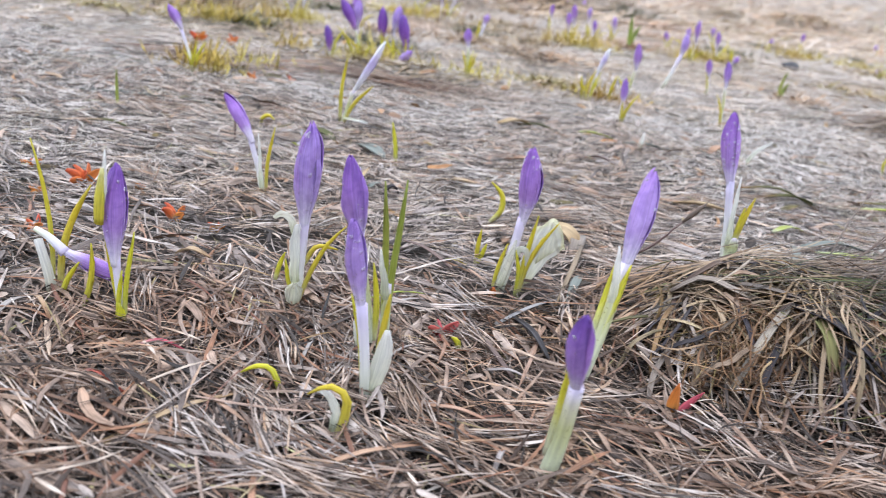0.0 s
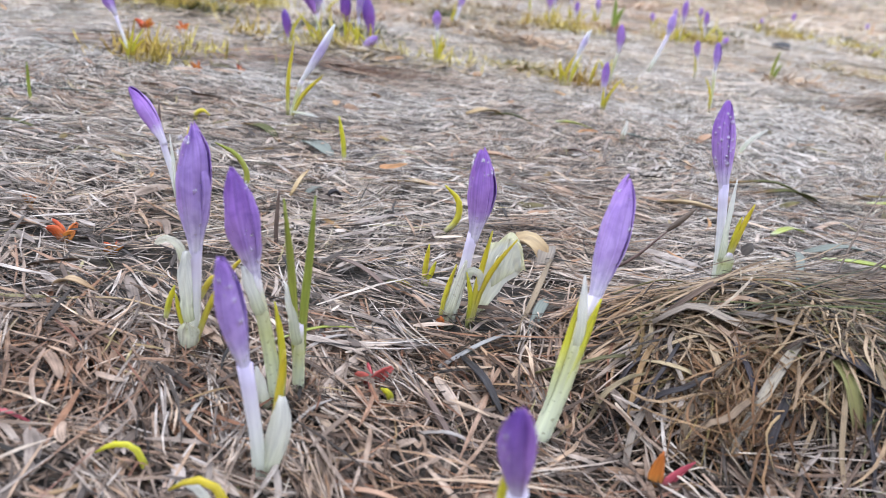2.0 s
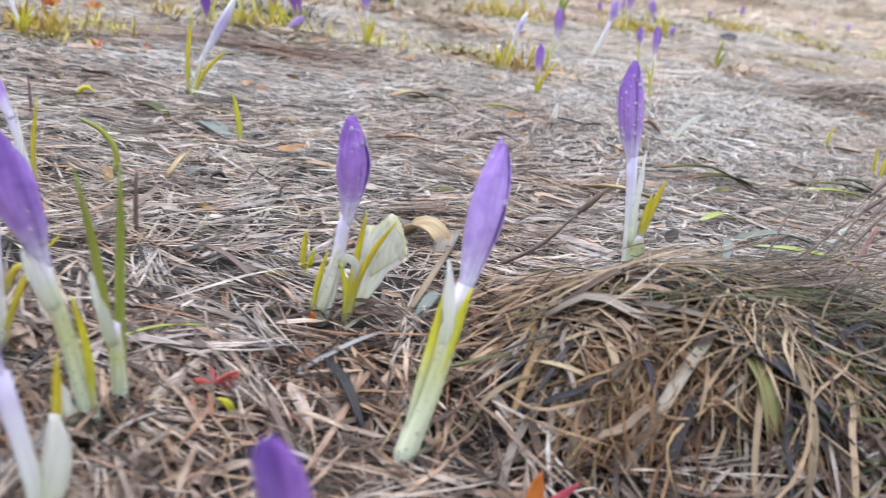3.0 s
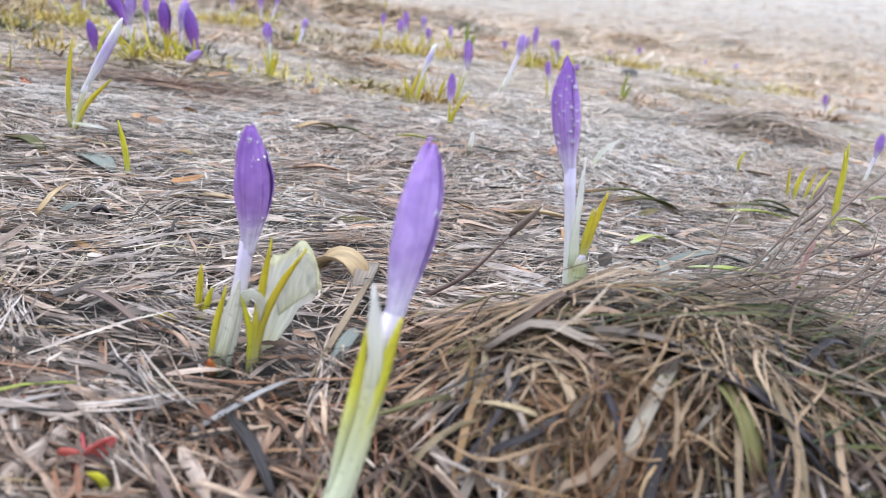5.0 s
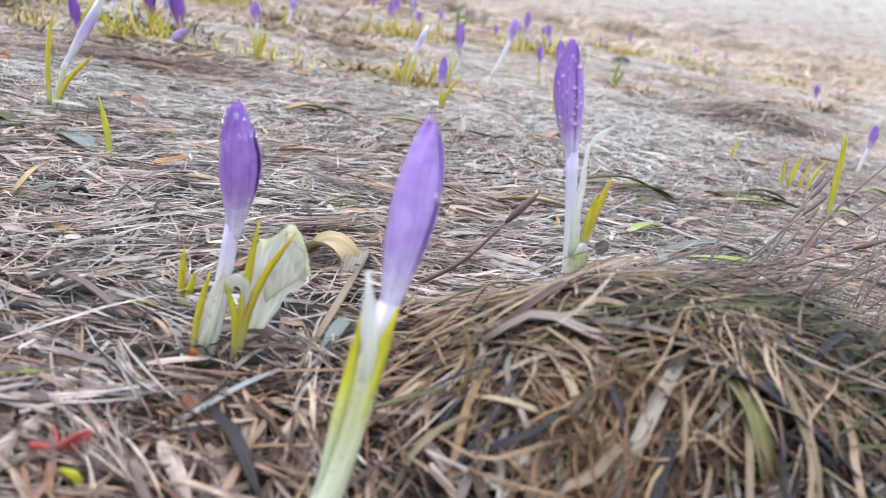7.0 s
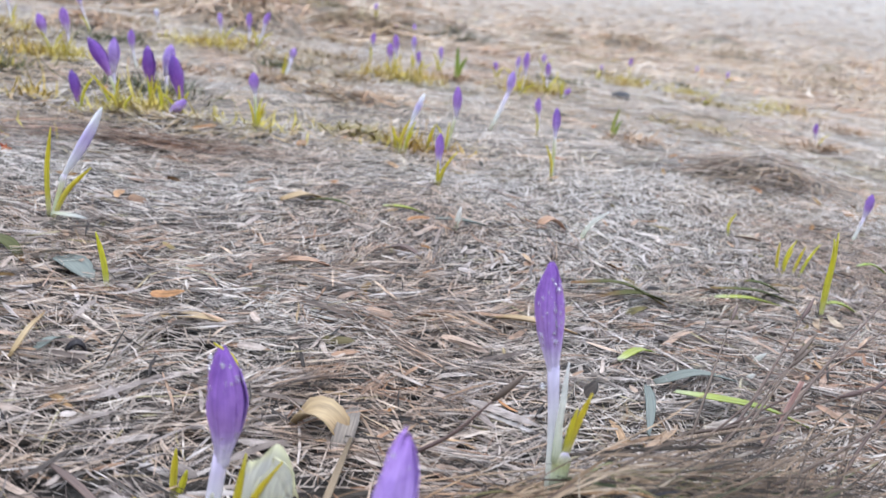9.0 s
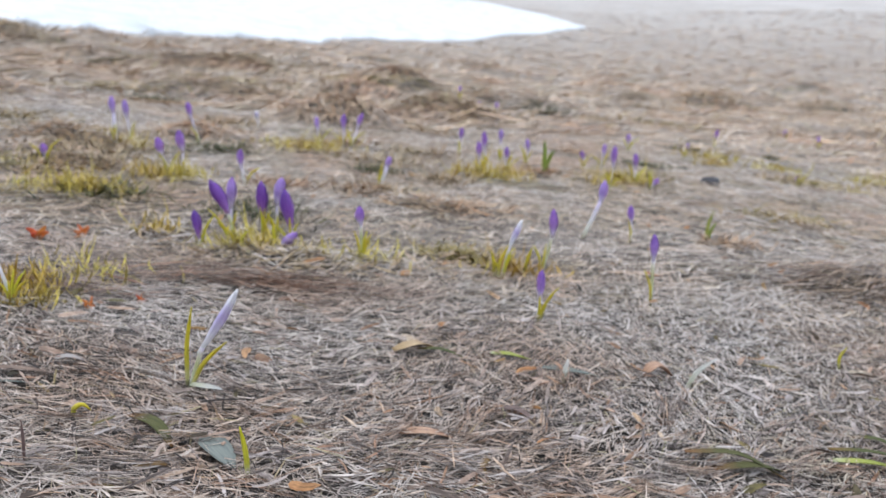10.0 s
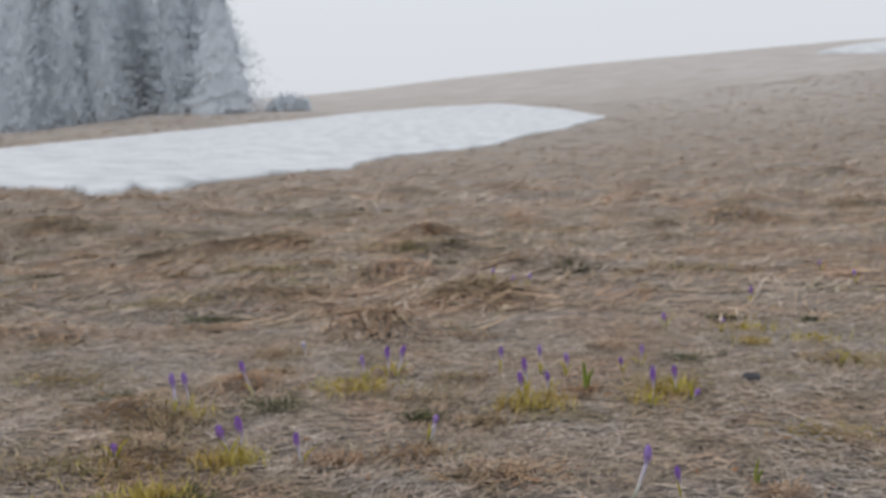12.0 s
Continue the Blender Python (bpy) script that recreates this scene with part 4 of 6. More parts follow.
# ---------------------------------------------------------------- conifers in the fog
def conifer(x, y, height, girth, seed, taper=0.62):
    r = np.random.RandomState(seed)
    z0 = Z(x, y) - 0.2
    c = thing("conifer", (x, y, z0), "tall grey conifer blurred by fog behind the snow", "tree", "conifers beyond the snow")
    lean = r.normal(0, 0.01, 2)
    pts = [(lean[0] * h * height, lean[1] * h * height, h * height) for h in np.linspace(0, 1, 8)]
    v, f, uv = tube(smooth_path(pts, 12), (0.022 * height, 0.016 * height, 0.01 * height, 0.002 * height), 8)
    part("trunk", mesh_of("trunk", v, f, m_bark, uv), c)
    verts, faces = [], []
    whorls = int(height * 1.7)
    for w in range(whorls):
        h = 0.06 + 0.93 * w / whorls
        reach = girth * (1 - h) ** taper * r.uniform(0.75, 1.2) + 0.2
        for _ in range(int(8 + 6 * (1 - h))):
            a = r.uniform(0, 6.283)
            rr = reach * r.uniform(0.6, 1.15)
            droop = r.uniform(0.15, 0.45)
            for k in range(10):
                q = 0.35 + 0.78 * (k + r.uniform(0, 1)) / 10
                d = rr * q
                cx, cy = math.cos(a) * d, math.sin(a) * d
                cz = h * height - droop * d + r.normal(0, 0.35)
                size = (0.17 + 0.19 * (1 - abs(q - 0.5))) * (0.7 + 0.6 * (1 - h)) * r.uniform(0.7, 1.3)
                b2 = len(verts)
                ca, sa = math.cos(a + r.normal(0, 0.5)), math.sin(a + r.normal(0, 0.5))
                verts += [(cx - sa * size * 0.5, cy + ca * size * 0.5, cz - size * 0.25), (cx + ca * size, cy + sa * size, cz - size * r.uniform(0.1, 0.5)),
                          (cx + sa * size * 0.5, cy - ca * size * 0.5, cz - size * 0.25), (cx, cy, cz + size * r.uniform(0.25, 0.5))]
                faces += [(b2, b2 + 1, b2 + 3), (b2 + 1, b2 + 2, b2 + 3), (b2, b2 + 2, b2 + 1), (b2, b2 + 3, b2 + 2)]
    rings, around = 26, 18
    for i in range(rings + 1):
        h = i / rings
        for j in range(around):
            a = 6.283 * j / around
            rr = (girth * (1 - h) ** taper * 0.52 + 0.05) * r.uniform(0.8, 1.1)
            verts.append((math.cos(a) * rr, math.sin(a) * rr, h * height - 0.25 * rr))
    o = len(verts) - (rings + 1) * around
    for i in range(rings):
        for j in range(around):
            q = (j + 1) % around
            faces.append((o + i * around + j, o + i * around + q, o + (i + 1) * around + q, o + (i + 1) * around + j))
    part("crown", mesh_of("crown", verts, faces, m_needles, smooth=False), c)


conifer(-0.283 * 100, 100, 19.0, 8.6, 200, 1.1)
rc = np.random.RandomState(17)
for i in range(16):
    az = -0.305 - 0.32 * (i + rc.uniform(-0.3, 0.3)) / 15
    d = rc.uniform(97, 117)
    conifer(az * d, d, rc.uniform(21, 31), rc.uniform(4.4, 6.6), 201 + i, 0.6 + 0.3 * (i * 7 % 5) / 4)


def shrub(x, y, w, h, seed):
    r = np.random.RandomState(seed)
    z0 = Z(x, y) - 0.05
    s = thing("shrub", (x, y, z0), "low dark conifer shrub in fog on the meadow edge", "shrub")
    verts, faces = [], []
    stems_v, stems_f = [], []
    for _ in range(9):
        a = r.uniform(0, 6.28)
        v, f, uv = tube(smooth_path([(0, 0, 0), (math.cos(a) * w * 0.3, math.sin(a) * w * 0.3, h * 0.4), (math.cos(a) * w * 0.55, math.sin(a) * w * 0.4, h * r.uniform(0.6, 0.9))], 5), (0.05, 0.03, 0.01), 5)
        o = len(stems_v)
        stems_v += list(v)
        stems_f += [tuple(o + q for q in fc) for fc in f]
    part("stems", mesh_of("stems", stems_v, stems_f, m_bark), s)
    for _ in range(1500):
        a, q, e = r.uniform(0, 6.28), r.uniform(0, 1) ** 0.5, r.uniform(0, 1)
        cx, cy = math.cos(a) * q * w, math.sin(a) * q * w * 0.6
        cz = e * h * math.sqrt(max(0, 1 - q * q)) * (1 + 0.2 * math.sin(a * 5))
        size = r.uniform(0.16, 0.4)
        b2 = len(verts)
        d = r.normal(0, size * 0.6, (3, 3))
        verts += [(cx, cy, cz + size * 0.5)] + [(cx + k[0], cy + k[1], cz + k[2]) for k in d]
        faces += [(b2, b2 + 1, b2 + 2), (b2, b2 + 2, b2 + 3), (b2, b2 + 3, b2 + 1), (b2 + 1, b2 + 3, b2 + 2)]
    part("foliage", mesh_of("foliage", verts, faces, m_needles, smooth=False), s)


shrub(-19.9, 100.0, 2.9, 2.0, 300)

# ---------------------------------------------------------------- tussocks and tufts
def tuft(x, y, wx, wy, n, length, width, material, label, seed, name="grass_tuft", category="grass", rise=0.5, spread=1.2):
    r = np.random.RandomState(seed)
    px, py = x + r.normal(0, wx / 2, n), y + r.normal(0, wy / 2, n)
    ang = np.arctan2((py - y) / wy, (px - x) / wx) + r.normal(0, spread, n)
    ln = length * r.gamma(6, 1 / 6, n)
    return stalks(name, label, px, py, ang, ln, width * r.uniform(0.6, 1.4, n), r.uniform(0, 0.004, n), ln * rise * r.uniform(0.1, 1.1, n), material, 0.4, 3, 0, category, r)


for i, (hx, hy, a, c, h) in enumerate(HUMPS):
    if hx > 0.5 and hy < 4.5:
        continue
    tuft(hx, hy, a * 1.3, c * 1.4, int(250 + 1000 * a), 0.035 + 0.25 * h, 0.003 + 0.02 * h, (m_tuss, m_rust, m_meadow)[i % 3], ("dark olive-brown tussock of drooping grass", "rusty brown tussock of dead grass", "pale brown tussock of dead grass")[i % 3], 400 + i, "grass_tussock", "tussock", 0.38)
rl = np.random.RandomState(93)
for i in range(54):
    cy = 1.8 + 4.6 * rl.uniform(0, 1) ** 1.1
    cx = 0.05 + rl.uniform(-0.60, 0.66) * cy
    w = rl.uniform(0.07, 0.15) * (0.7 + 0.14 * cy)
    k = int(rl.choice([0, 0, 1, 2]))
    if cx > 0.5 and cy < 4.2:
        k = 2 if k == 0 else 1
        w *= 0.6
    tuft(cx, cy, w, w * rl.uniform(0.4, 0.65), int(320 * w / 0.1), 0.026, 0.0026, (m_tuss, m_rust, m_fresh)[k], ("low dark olive clump of grass in the meadow", "low rusty clump of dead grass", "low clump of olive-green grass")[k], 700 + i, "grass_clump", "grass", 0.7, 1.3)
for i, (x, y, wx, wy, n) in enumerate([(-0.555, 1.89, 0.13, 0.07, 800), (-0.44, 2.07, 0.10, 0.06, 520), (-0.14, 1.62, 0.10, 0.05, 200), (1.14, 2.98, 0.09, 0.06, 140), (-0.385, 1.31, 0.07, 0.05, 260), (-0.165, 1.575, 0.10, 0.035, 240), (-0.33, 1.66, 0.06, 0.03, 130),
                                       (0.32, 2.43, 0.14, 0.08, 220), (0.71, 2.49, 0.08, 0.05, 120), (-0.2, 2.58, 0.14, 0.07, 160), (0.03, 1.58, 0.08, 0.05, 120), (0.28, 1.60, 0.09, 0.04, 220), (-0.62, 2.36, 0.09, 0.05, 90), (-0.35, 1.42, 0.10, 0.06, 120), (0.62, 2.42, 0.07, 0.05, 90), (1.75, 3.0, 0.2, 0.1, 160)]):
    tuft(x, y, wx * 0.85, wy * 0.8, int(n * (0.75 if y < 2.3 else 1.4)), 0.018, 0.0024, m_yellow, "tuft of fine yellow-green grass in dead straw", 450 + i, rise=1.7, spread=1.6)


m_sedge = straw_material("olive_grass", [(0.0, (0.17, 0.15, 0.05)), (0.4, (0.30, 0.26, 0.08)), (0.75, (0.40, 0.33, 0.12)), (1.0, (0.36, 0.26, 0.14))])
for i, (x, y, wx, wy, n) in enumerate([(-1.10, 2.66, 0.20, 0.09, 420), (-0.98, 4.69, 0.30, 0.13, 420), (-1.25, 3.84, 0.30, 0.12, 420), (0.20, 1.66, 0.10, 0.05, 420), (0.72, 2.56, 0.12, 0.05, 260), (1.41, 2.80, 0.24, 0.09, 420), (1.48, 4.61, 0.30, 0.12, 360),
                                       (-0.78, 1.83, 0.20, 0.08, 420), (-0.72, 2.04, 0.18, 0.08, 360), (0.97, 6.70, 0.45, 0.18, 420), (-0.25, 5.42, 0.36, 0.14, 420), (1.01, 2.20, 0.12, 0.06, 240)]):
    tuft(x, y, wx, wy, n, 0.016 + 0.004 * y, 0.0020 + 0.0007 * y, m_sedge, "low patch of olive-yellow grass in the meadow", 820 + i, "grass_patch", rise=0.55, spread=1.6)
for i, (x, y, wx, wy, n) in enumerate([(1.21, 3.19, 0.12, 0.06, 240), (1.37, 3.03, 0.10, 0.05, 160), (0.28, 2.39, 0.12, 0.05, 200), (-0.225, 2.54, 0.12, 0.05, 200), (-0.38, 1.36, 0.07, 0.05, 120)]):
    tuft(x, y, wx, wy, n, 0.014, 0.0030, m_yellow, "tuft of fine yellow-green grass in dead straw", 840 + i, rise=1.8, spread=1.6)


def mound_tussock():
    """The big tussock: a dome of straw, broad blades draped over its face, fine stalks combed over its crown and off its side."""
    r = np.random.RandomState(77)

    def radiate(px, py, loose):
        return np.arctan2((py - 0.64) * 1.2, px - 0.315) + r.normal(0, loose, len(px))

    def lay(name, label, px, py, ang, ln, wd, lift, rise, material, bend, segs, category, stiff=0.3):
        stalks(name, label, px, py, ang, ln, wd, lift, rise, material, bend, segs, 0.4, category, r, stiff)

    # inner layer coloured near black, in place of shaded gaps
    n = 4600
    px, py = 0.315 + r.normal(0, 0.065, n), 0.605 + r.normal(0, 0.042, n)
    lay("tussock_thatch", "inner thatch of the domed grass tussock, shade painted in", px, py, radiate(px, py, 0.9), r.gamma(5, 0.008, n).clip(0.012, 0.07), r.uniform(0.0006, 0.0019, n), 0.006 * r.uniform(0, 1, n), r.normal(0.0, 0.003, n), m_under, 0.35, 5, "dead grass")
    n = 850
    px, py = 0.300 + r.normal(0, 0.055, n), 0.588 + r.normal(0, 0.024, n)
    lay("tussock_straw", "tan and grey straw strewn over the tussock", px, py, radiate(px, py, 0.9), r.gamma(5, 0.0085, n).clip(0.015, 0.085), r.uniform(0.0007, 0.0020, n), 0.003 + 0.018 * r.uniform(0, 1, n), r.normal(-0.001, 0.007, n), m_mound, 0.25, 6, "dead grass", 0.5)
    n = 400
    px, py = 0.252 + r.normal(0, 0.018, n), 0.558 + r.normal(0, 0.014, n)
    lay("tangled_grass", "rusty tan tangle of fine curled grass", px, py, r.uniform(0, 6.28, n), r.uniform(0.015, 0.045, n), r.uniform(0.0007, 0.0015, n), 0.006 + 0.012 * r.uniform(0, 1, n), r.normal(0, 0.007, n), m_tangle, 0.6, 7, "dead grass", 0.2)
    n = 1000
    px, py = 0.312 + r.normal(0, 0.056, n), 0.640 + r.normal(0, 0.026, n)
    ln = r.uniform(0.035, 0.12, n)
    lay("combed_tussock_grass", "tan stalks combed over the tussock's crown", px, py, r.normal(0.12, 0.62, n), ln, r.gamma(5, 0.0003, n).clip(0.0007, 0.0030), r.uniform(0.002, 0.014, n), ln * r.normal(0.0, 0.07, n), m_mound, 0.12, 6, "dead grass", 0.6)
    n = 330
    px, py = 0.410 + r.normal(0, 0.05, n), 0.655 + r.normal(0, 0.034, n)
    ln = r.uniform(0.05, 0.15, n)
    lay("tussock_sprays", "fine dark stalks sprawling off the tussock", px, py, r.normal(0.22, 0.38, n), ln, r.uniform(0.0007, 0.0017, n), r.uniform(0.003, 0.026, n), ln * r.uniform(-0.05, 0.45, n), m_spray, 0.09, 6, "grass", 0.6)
    n = 520
    px, py = 0.405 + r.normal(0, 0.05, n), 0.630 + r.normal(0, 0.036, n)
    ln = r.uniform(0.04, 0.13, n)
    lay("green_tussock_blades", "fine green grass blades in the tussock's flank", px, py, r.normal(0.12, 0.4, n), ln, r.uniform(0.0008, 0.0019, n), r.uniform(0.004, 0.018, n), ln * r.normal(0.04, 0.10, n), m_fresh, 0.12, 6, "grass", 0.6)

    dome = thing("grass_tussock", (0.315, 0.61, Z(0.315, 0.61)), "domed tussock of draped grey and tan dead blades with green grass", "tussock")
    kinds = [m_blade_tan, m_blade_grey, m_blade_brown, m_blade_dark, m_blade_rust, m_blade_olive]

    def drape(x, y, ang, ln, width, lift, material=None):
        kink = r.normal(0, 0.28)
        pts = []
        for q in range(6):
            pts.append((x, y, Z(x, y) + lift * (1 - 0.75 * (q / 5) ** 1.5) + 0.12 * ln * math.sin(math.pi * q / 5) * r.uniform(0.2, 1)))
            ang += kink * 0.35 + r.normal(0, 0.16)
            x, y = x + math.cos(ang) * ln / 5, y + math.sin(ang) * ln / 5
        leaf(dome, pts, width, material or kinks_of(), "blade", hint=(0, 0, 1), fold=r.uniform(0.1, 0.9), profile=(0.7, 1.0, 0.95, 0.8, 0.25), twist=r.normal(0, 0.5), count=11, thick=0.0004)

    def kinks_of():
        return kinds[r.choice(6, p=[0.30, 0.20, 0.22, 0.14, 0.09, 0.05])]

    # front face drawn from darker blades, standing in for its shade
    for _ in range(95):
        x = r.uniform(0.225, 0.395)
        drape(x, r.uniform(0.545, 0.610), -1.3 + (x - 0.305) * 7 + r.normal(0, 0.95), r.uniform(0.025, 0.065), r.gamma(6, 0.00045), r.uniform(0.006, 0.022), kinds[r.choice(6, p=[0.22, 0.20, 0.27, 0.19, 0.06, 0.06])])
    for _ in range(80):
        drape(r.uniform(0.195, 0.36), r.uniform(0.575, 0.66), r.normal(0.05, 0.45), r.uniform(0.035, 0.10), r.gamma(6, 0.00042), r.uniform(0.008, 0.018))
    for _ in range(50):
        drape(r.uniform(0.195, 0.275), r.uniform(0.555, 0.635), r.normal(-2.1, 0.7), r.uniform(0.03, 0.07), r.gamma(6, 0.0005), r.uniform(0.006, 0.016))
    for _ in range(60):
        drape(r.uniform(0.335, 0.42), r.uniform(0.545, 0.625), r.normal(-0.5, 0.6), r.uniform(0.035, 0.085), r.gamma(6, 0.0005), r.uniform(0.006, 0.018), kinds[r.choice([2, 2, 3, 3, 5, 3, 1])])
    for pts, width, material, label in [
        ([(0.202, 0.622, 0.012), (0.224, 0.600, 0.016), (0.246, 0.580, 0.018), (0.264, 0.566, 0.016)], 0.0060, m_blade_tan, "broad pale bent blade"),
        ([(0.232, 0.602, 0.016), (0.238, 0.570, 0.018), (0.241, 0.548, 0.012), (0.244, 0.530, 0.006)], 0.0042, m_blade_tan, "long straight tan stalk"),
        ([(0.284, 0.582, 0.018), (0.268, 0.562, 0.020), (0.254, 0.545, 0.016), (0.242, 0.530, 0.008)], 0.0055, m_blade_grey, "long grey stalk leaning down the face"),
        ([(0.284, 0.580, 0.018), (0.304, 0.566, 0.019), (0.326, 0.548, 0.016), (0.348, 0.534, 0.008)], 0.0110, m_blade_dark, "broad blackened wet blade"),
        ([(0.246, 0.601, 0.017), (0.268, 0.594, 0.019), (0.290, 0.583, 0.018)], 0.0075, m_blade_tan, "split tan stalk"),
        ([(0.206, 0.618, 0.013), (0.235, 0.612, 0.017), (0.266, 0.600, 0.017)], 0.0100, m_blade_grey, "wide flat grey blade"),
        ([(0.236, 0.610, 0.017), (0.272, 0.598, 0.019), (0.306, 0.578, 0.016), (0.325, 0.556, 0.010)], 0.0070, m_blade_grey, "wide grey blade over the lip"),
        ([(0.295, 0.572, 0.018), (0.300, 0.556, 0.018), (0.302, 0.540, 0.012)], 0.0095, m_blade_olive, "wide hanging olive blade"),
    ]:
        leaf(dome, [(x, y, Z(x, y) + q) for x, y, q in pts], width, material, "blade", label, hint=(0, 0, 1), fold=0.3, profile=(0.8, 1.0, 1.0, 0.9, 0.6), twist=0.25, count=13, thick=0.0006)


mound_tussock()

# ---------------------------------------------------------------- crocuses close by
G = "crocuses in the meadow"
a = crocus((-0.143, 0.530), (-0.147, 0.531, 0.040), (-0.145, 0.533, 0.109), 0.0080, drops=16, label="violet crocus bud, beaded with water, beside a bent shoot",
           leaves=[[(-0.141, 0.527, 0.0), (-0.139, 0.527, 0.03), (-0.133, 0.528, 0.066)], [(-0.144, 0.526, 0.0), (-0.1435, 0.526, 0.02), (-0.1405, 0.526, 0.040)], [(-0.146, 0.535, 0.0), (-0.152, 0.536, 0.03), (-0.156, 0.537, 0.055)]])
sheath(a, (-0.143, 0.528, -0.002), (-0.142, 0.527, 0.018), 0.004, 4.7, 2.6, 0.0, 0, m_leaf, "yellow-green basal sheath")
leaf(a, [(-0.1525, 0.522, 0.070), (-0.1508, 0.521, 0.088), (-0.1480, 0.521, 0.106)], 0.0062, m_tip, "leaf_tip", "yellow leaf tip stuck to the bud", fold=0.5, profile=(0.9, 1, 0.9, 0.6, 0.3))
leaf(a, [(-0.1495, 0.5225, 0.084), (-0.1478, 0.5225, 0.102), (-0.1466, 0.5225, 0.117)], 0.0042, m_sheath, "sheath", "dry white sheath tip", profile=(0.7, 1, 0.8, 0.5, 0.15))

s = thing("crocus", (-0.196, 0.545, Z(-0.196, 0.545)), "wilted violet crocus bent over among yellow shoots", "crocus", G)
neck(s, [(-0.196, 0.545, 0.0), (-0.199, 0.545, 0.022), (-0.204, 0.545, 0.043)], (0.0034, 0.0031, 0.0027), m_sheath, name="stem")
fallen = neck(s, [(-0.206, 0.546, 0.050), (-0.197, 0.545, 0.046), (-0.186, 0.544, 0.037)], (0.0018, 0.0026, 0.0036))
bud(fallen, s.location, (-0.189, 0.544, 0.039), (-0.148, 0.548, 0.022), 0.0058, m_petal, 4, drops=4)
leaf(s, [(-0.194, 0.548, 0.0), (-0.192, 0.55, 0.035), (-0.183, 0.552, 0.062), (-0.172, 0.553, 0.082)], 0.006, m_leaf)
leaf(s, [(-0.191, 0.541, 0.0), (-0.184, 0.54, 0.02), (-0.175, 0.54, 0.034)], 0.0045, m_leaf)
leaf(s, [(-0.199, 0.549, 0.0), (-0.2, 0.552, 0.05), (-0.206, 0.555, 0.085), (-0.211, 0.556, 0.106)], 0.004, m_leaf)
leaf(s, [(-0.176, 0.537, -0.001), (-0.170, 0.537, 0.012), (-0.166, 0.537, 0.030), (-0.165, 0.537, 0.050)], 0.005, m_leaf)

b1 = crocus((-0.130, 0.792), (-0.143, 0.795, 0.052), (-0.172, 0.803, 0.097), 0.0070, bend=0.06, drops=6, label="leaning violet crocus with a white neck and one yellow leaf",
            leaves=[[(-0.127, 0.789, 0.0), (-0.127, 0.788, 0.035), (-0.121, 0.788, 0.072)]], ragged=0.08)
sheath(b1, (-0.130, 0.79, 0.008), (-0.133, 0.79, 0.064), 0.0045, 5.5, 1.6)

c1 = crocus((-0.048, 0.594), (-0.044, 0.590, 0.058), (-0.041, 0.577, 0.146), 0.0090, m_lilac, drops=18, ragged=0.2, crumple=0.8, blunt=0.42, label="tall violet crocus with crumpled petals and torn white sheath", neck_r=(0.0034, 0.003, 0.0034),
            leaves=[[(-0.046, 0.59, 0.0), (-0.036, 0.59, 0.032), (-0.026, 0.592, 0.052), (-0.016, 0.594, 0.064)], [(-0.048, 0.59, 0.004), (-0.053, 0.588, 0.022), (-0.055, 0.588, 0.036)], [(-0.044, 0.592, 0.03), (-0.034, 0.592, 0.047), (-0.020, 0.592, 0.047)], [(-0.062, 0.590, 0.018), (-0.060, 0.590, 0.028), (-0.056, 0.590, 0.040)]])
sheath(c1, (-0.049, 0.590, -0.002), (-0.047, 0.588, 0.022), 0.0066, 4.5, 2.8, 0.3, 0.0018, m_membrane, "short speckled pale-green basal sheath")
sheath(c1, (-0.048, 0.589, 0.020), (-0.053, 0.587, 0.064), 0.0046, 3.6, 1.9, 0.9, 0.003, label="torn crumpled white sheath")
leaf(c1, [(-0.050, 0.586, 0.056), (-0.053, 0.585, 0.066), (-0.059, 0.584, 0.069), (-0.063, 0.584, 0.066)], 0.0065, m_membrane, "sheath", "white sheath tip curled over", fold=0.6, profile=(0.5, 0.9, 1.0, 0.9, 0.5), twist=0.6, thick=0.0004)

d1 = crocus((0.015, 0.552), (0.001, 0.547, 0.072), (-0.012, 0.535, 0.134), 0.0080, drops=14, ragged=0.1, crumple=0.75, blunt=0.22, bend=-0.06, label="deep violet crocus behind a smaller bud", neck_mat=m_stem, neck_r=(0.0045, 0.0035, 0.0030))
leaf(d1, [(0.014, 0.549, 0.002), (0.009, 0.547, 0.035), (0.002, 0.545, 0.066)], 0.0055, m_leaf)
leaf(d1, [(0.016, 0.548, 0.004), (0.015, 0.547, 0.035), (0.011, 0.546, 0.062)], 0.0048, m_leaf)
sheath(d1, (0.004, 0.545, 0.056), (-0.006, 0.542, 0.082), 0.0042, 3.9, 1.4, 0.5, 0.001)
sheath(d1, (0.008, 0.547, -0.002), (0.004, 0.545, 0.026), 0.004, 4.7, 2.2, 0.0)
sh = thing("crocus_shoot", (0.020, 0.566, Z(0.02, 0.566)), "pair of green crocus leaves with a white sheath", "shoot", "leaf shoots in the straw")
leaf(sh, [(0.020, 0.566, 0.0), (0.017, 0.562, 0.045), (0.015, 0.557, 0.08), (0.012, 0.552, 0.114)], 0.0055, m_green)
leaf(sh, [(0.021, 0.567, 0.0), (0.021, 0.566, 0.045), (0.023, 0.565, 0.08), (0.0245, 0.564, 0.113)], 0.0055, m_green)
neck(sh, [(0.0205, 0.567, -0.003), (0.020, 0.566, 0.02), (0.0195, 0.565, 0.040)], (0.0034, 0.0034, 0.0024), m_stem, name="stem")
sheath(sh, (0.019, 0.564, 0.03), (0.011, 0.562, 0.066), 0.004, 4.0, 1.4, 0.2)

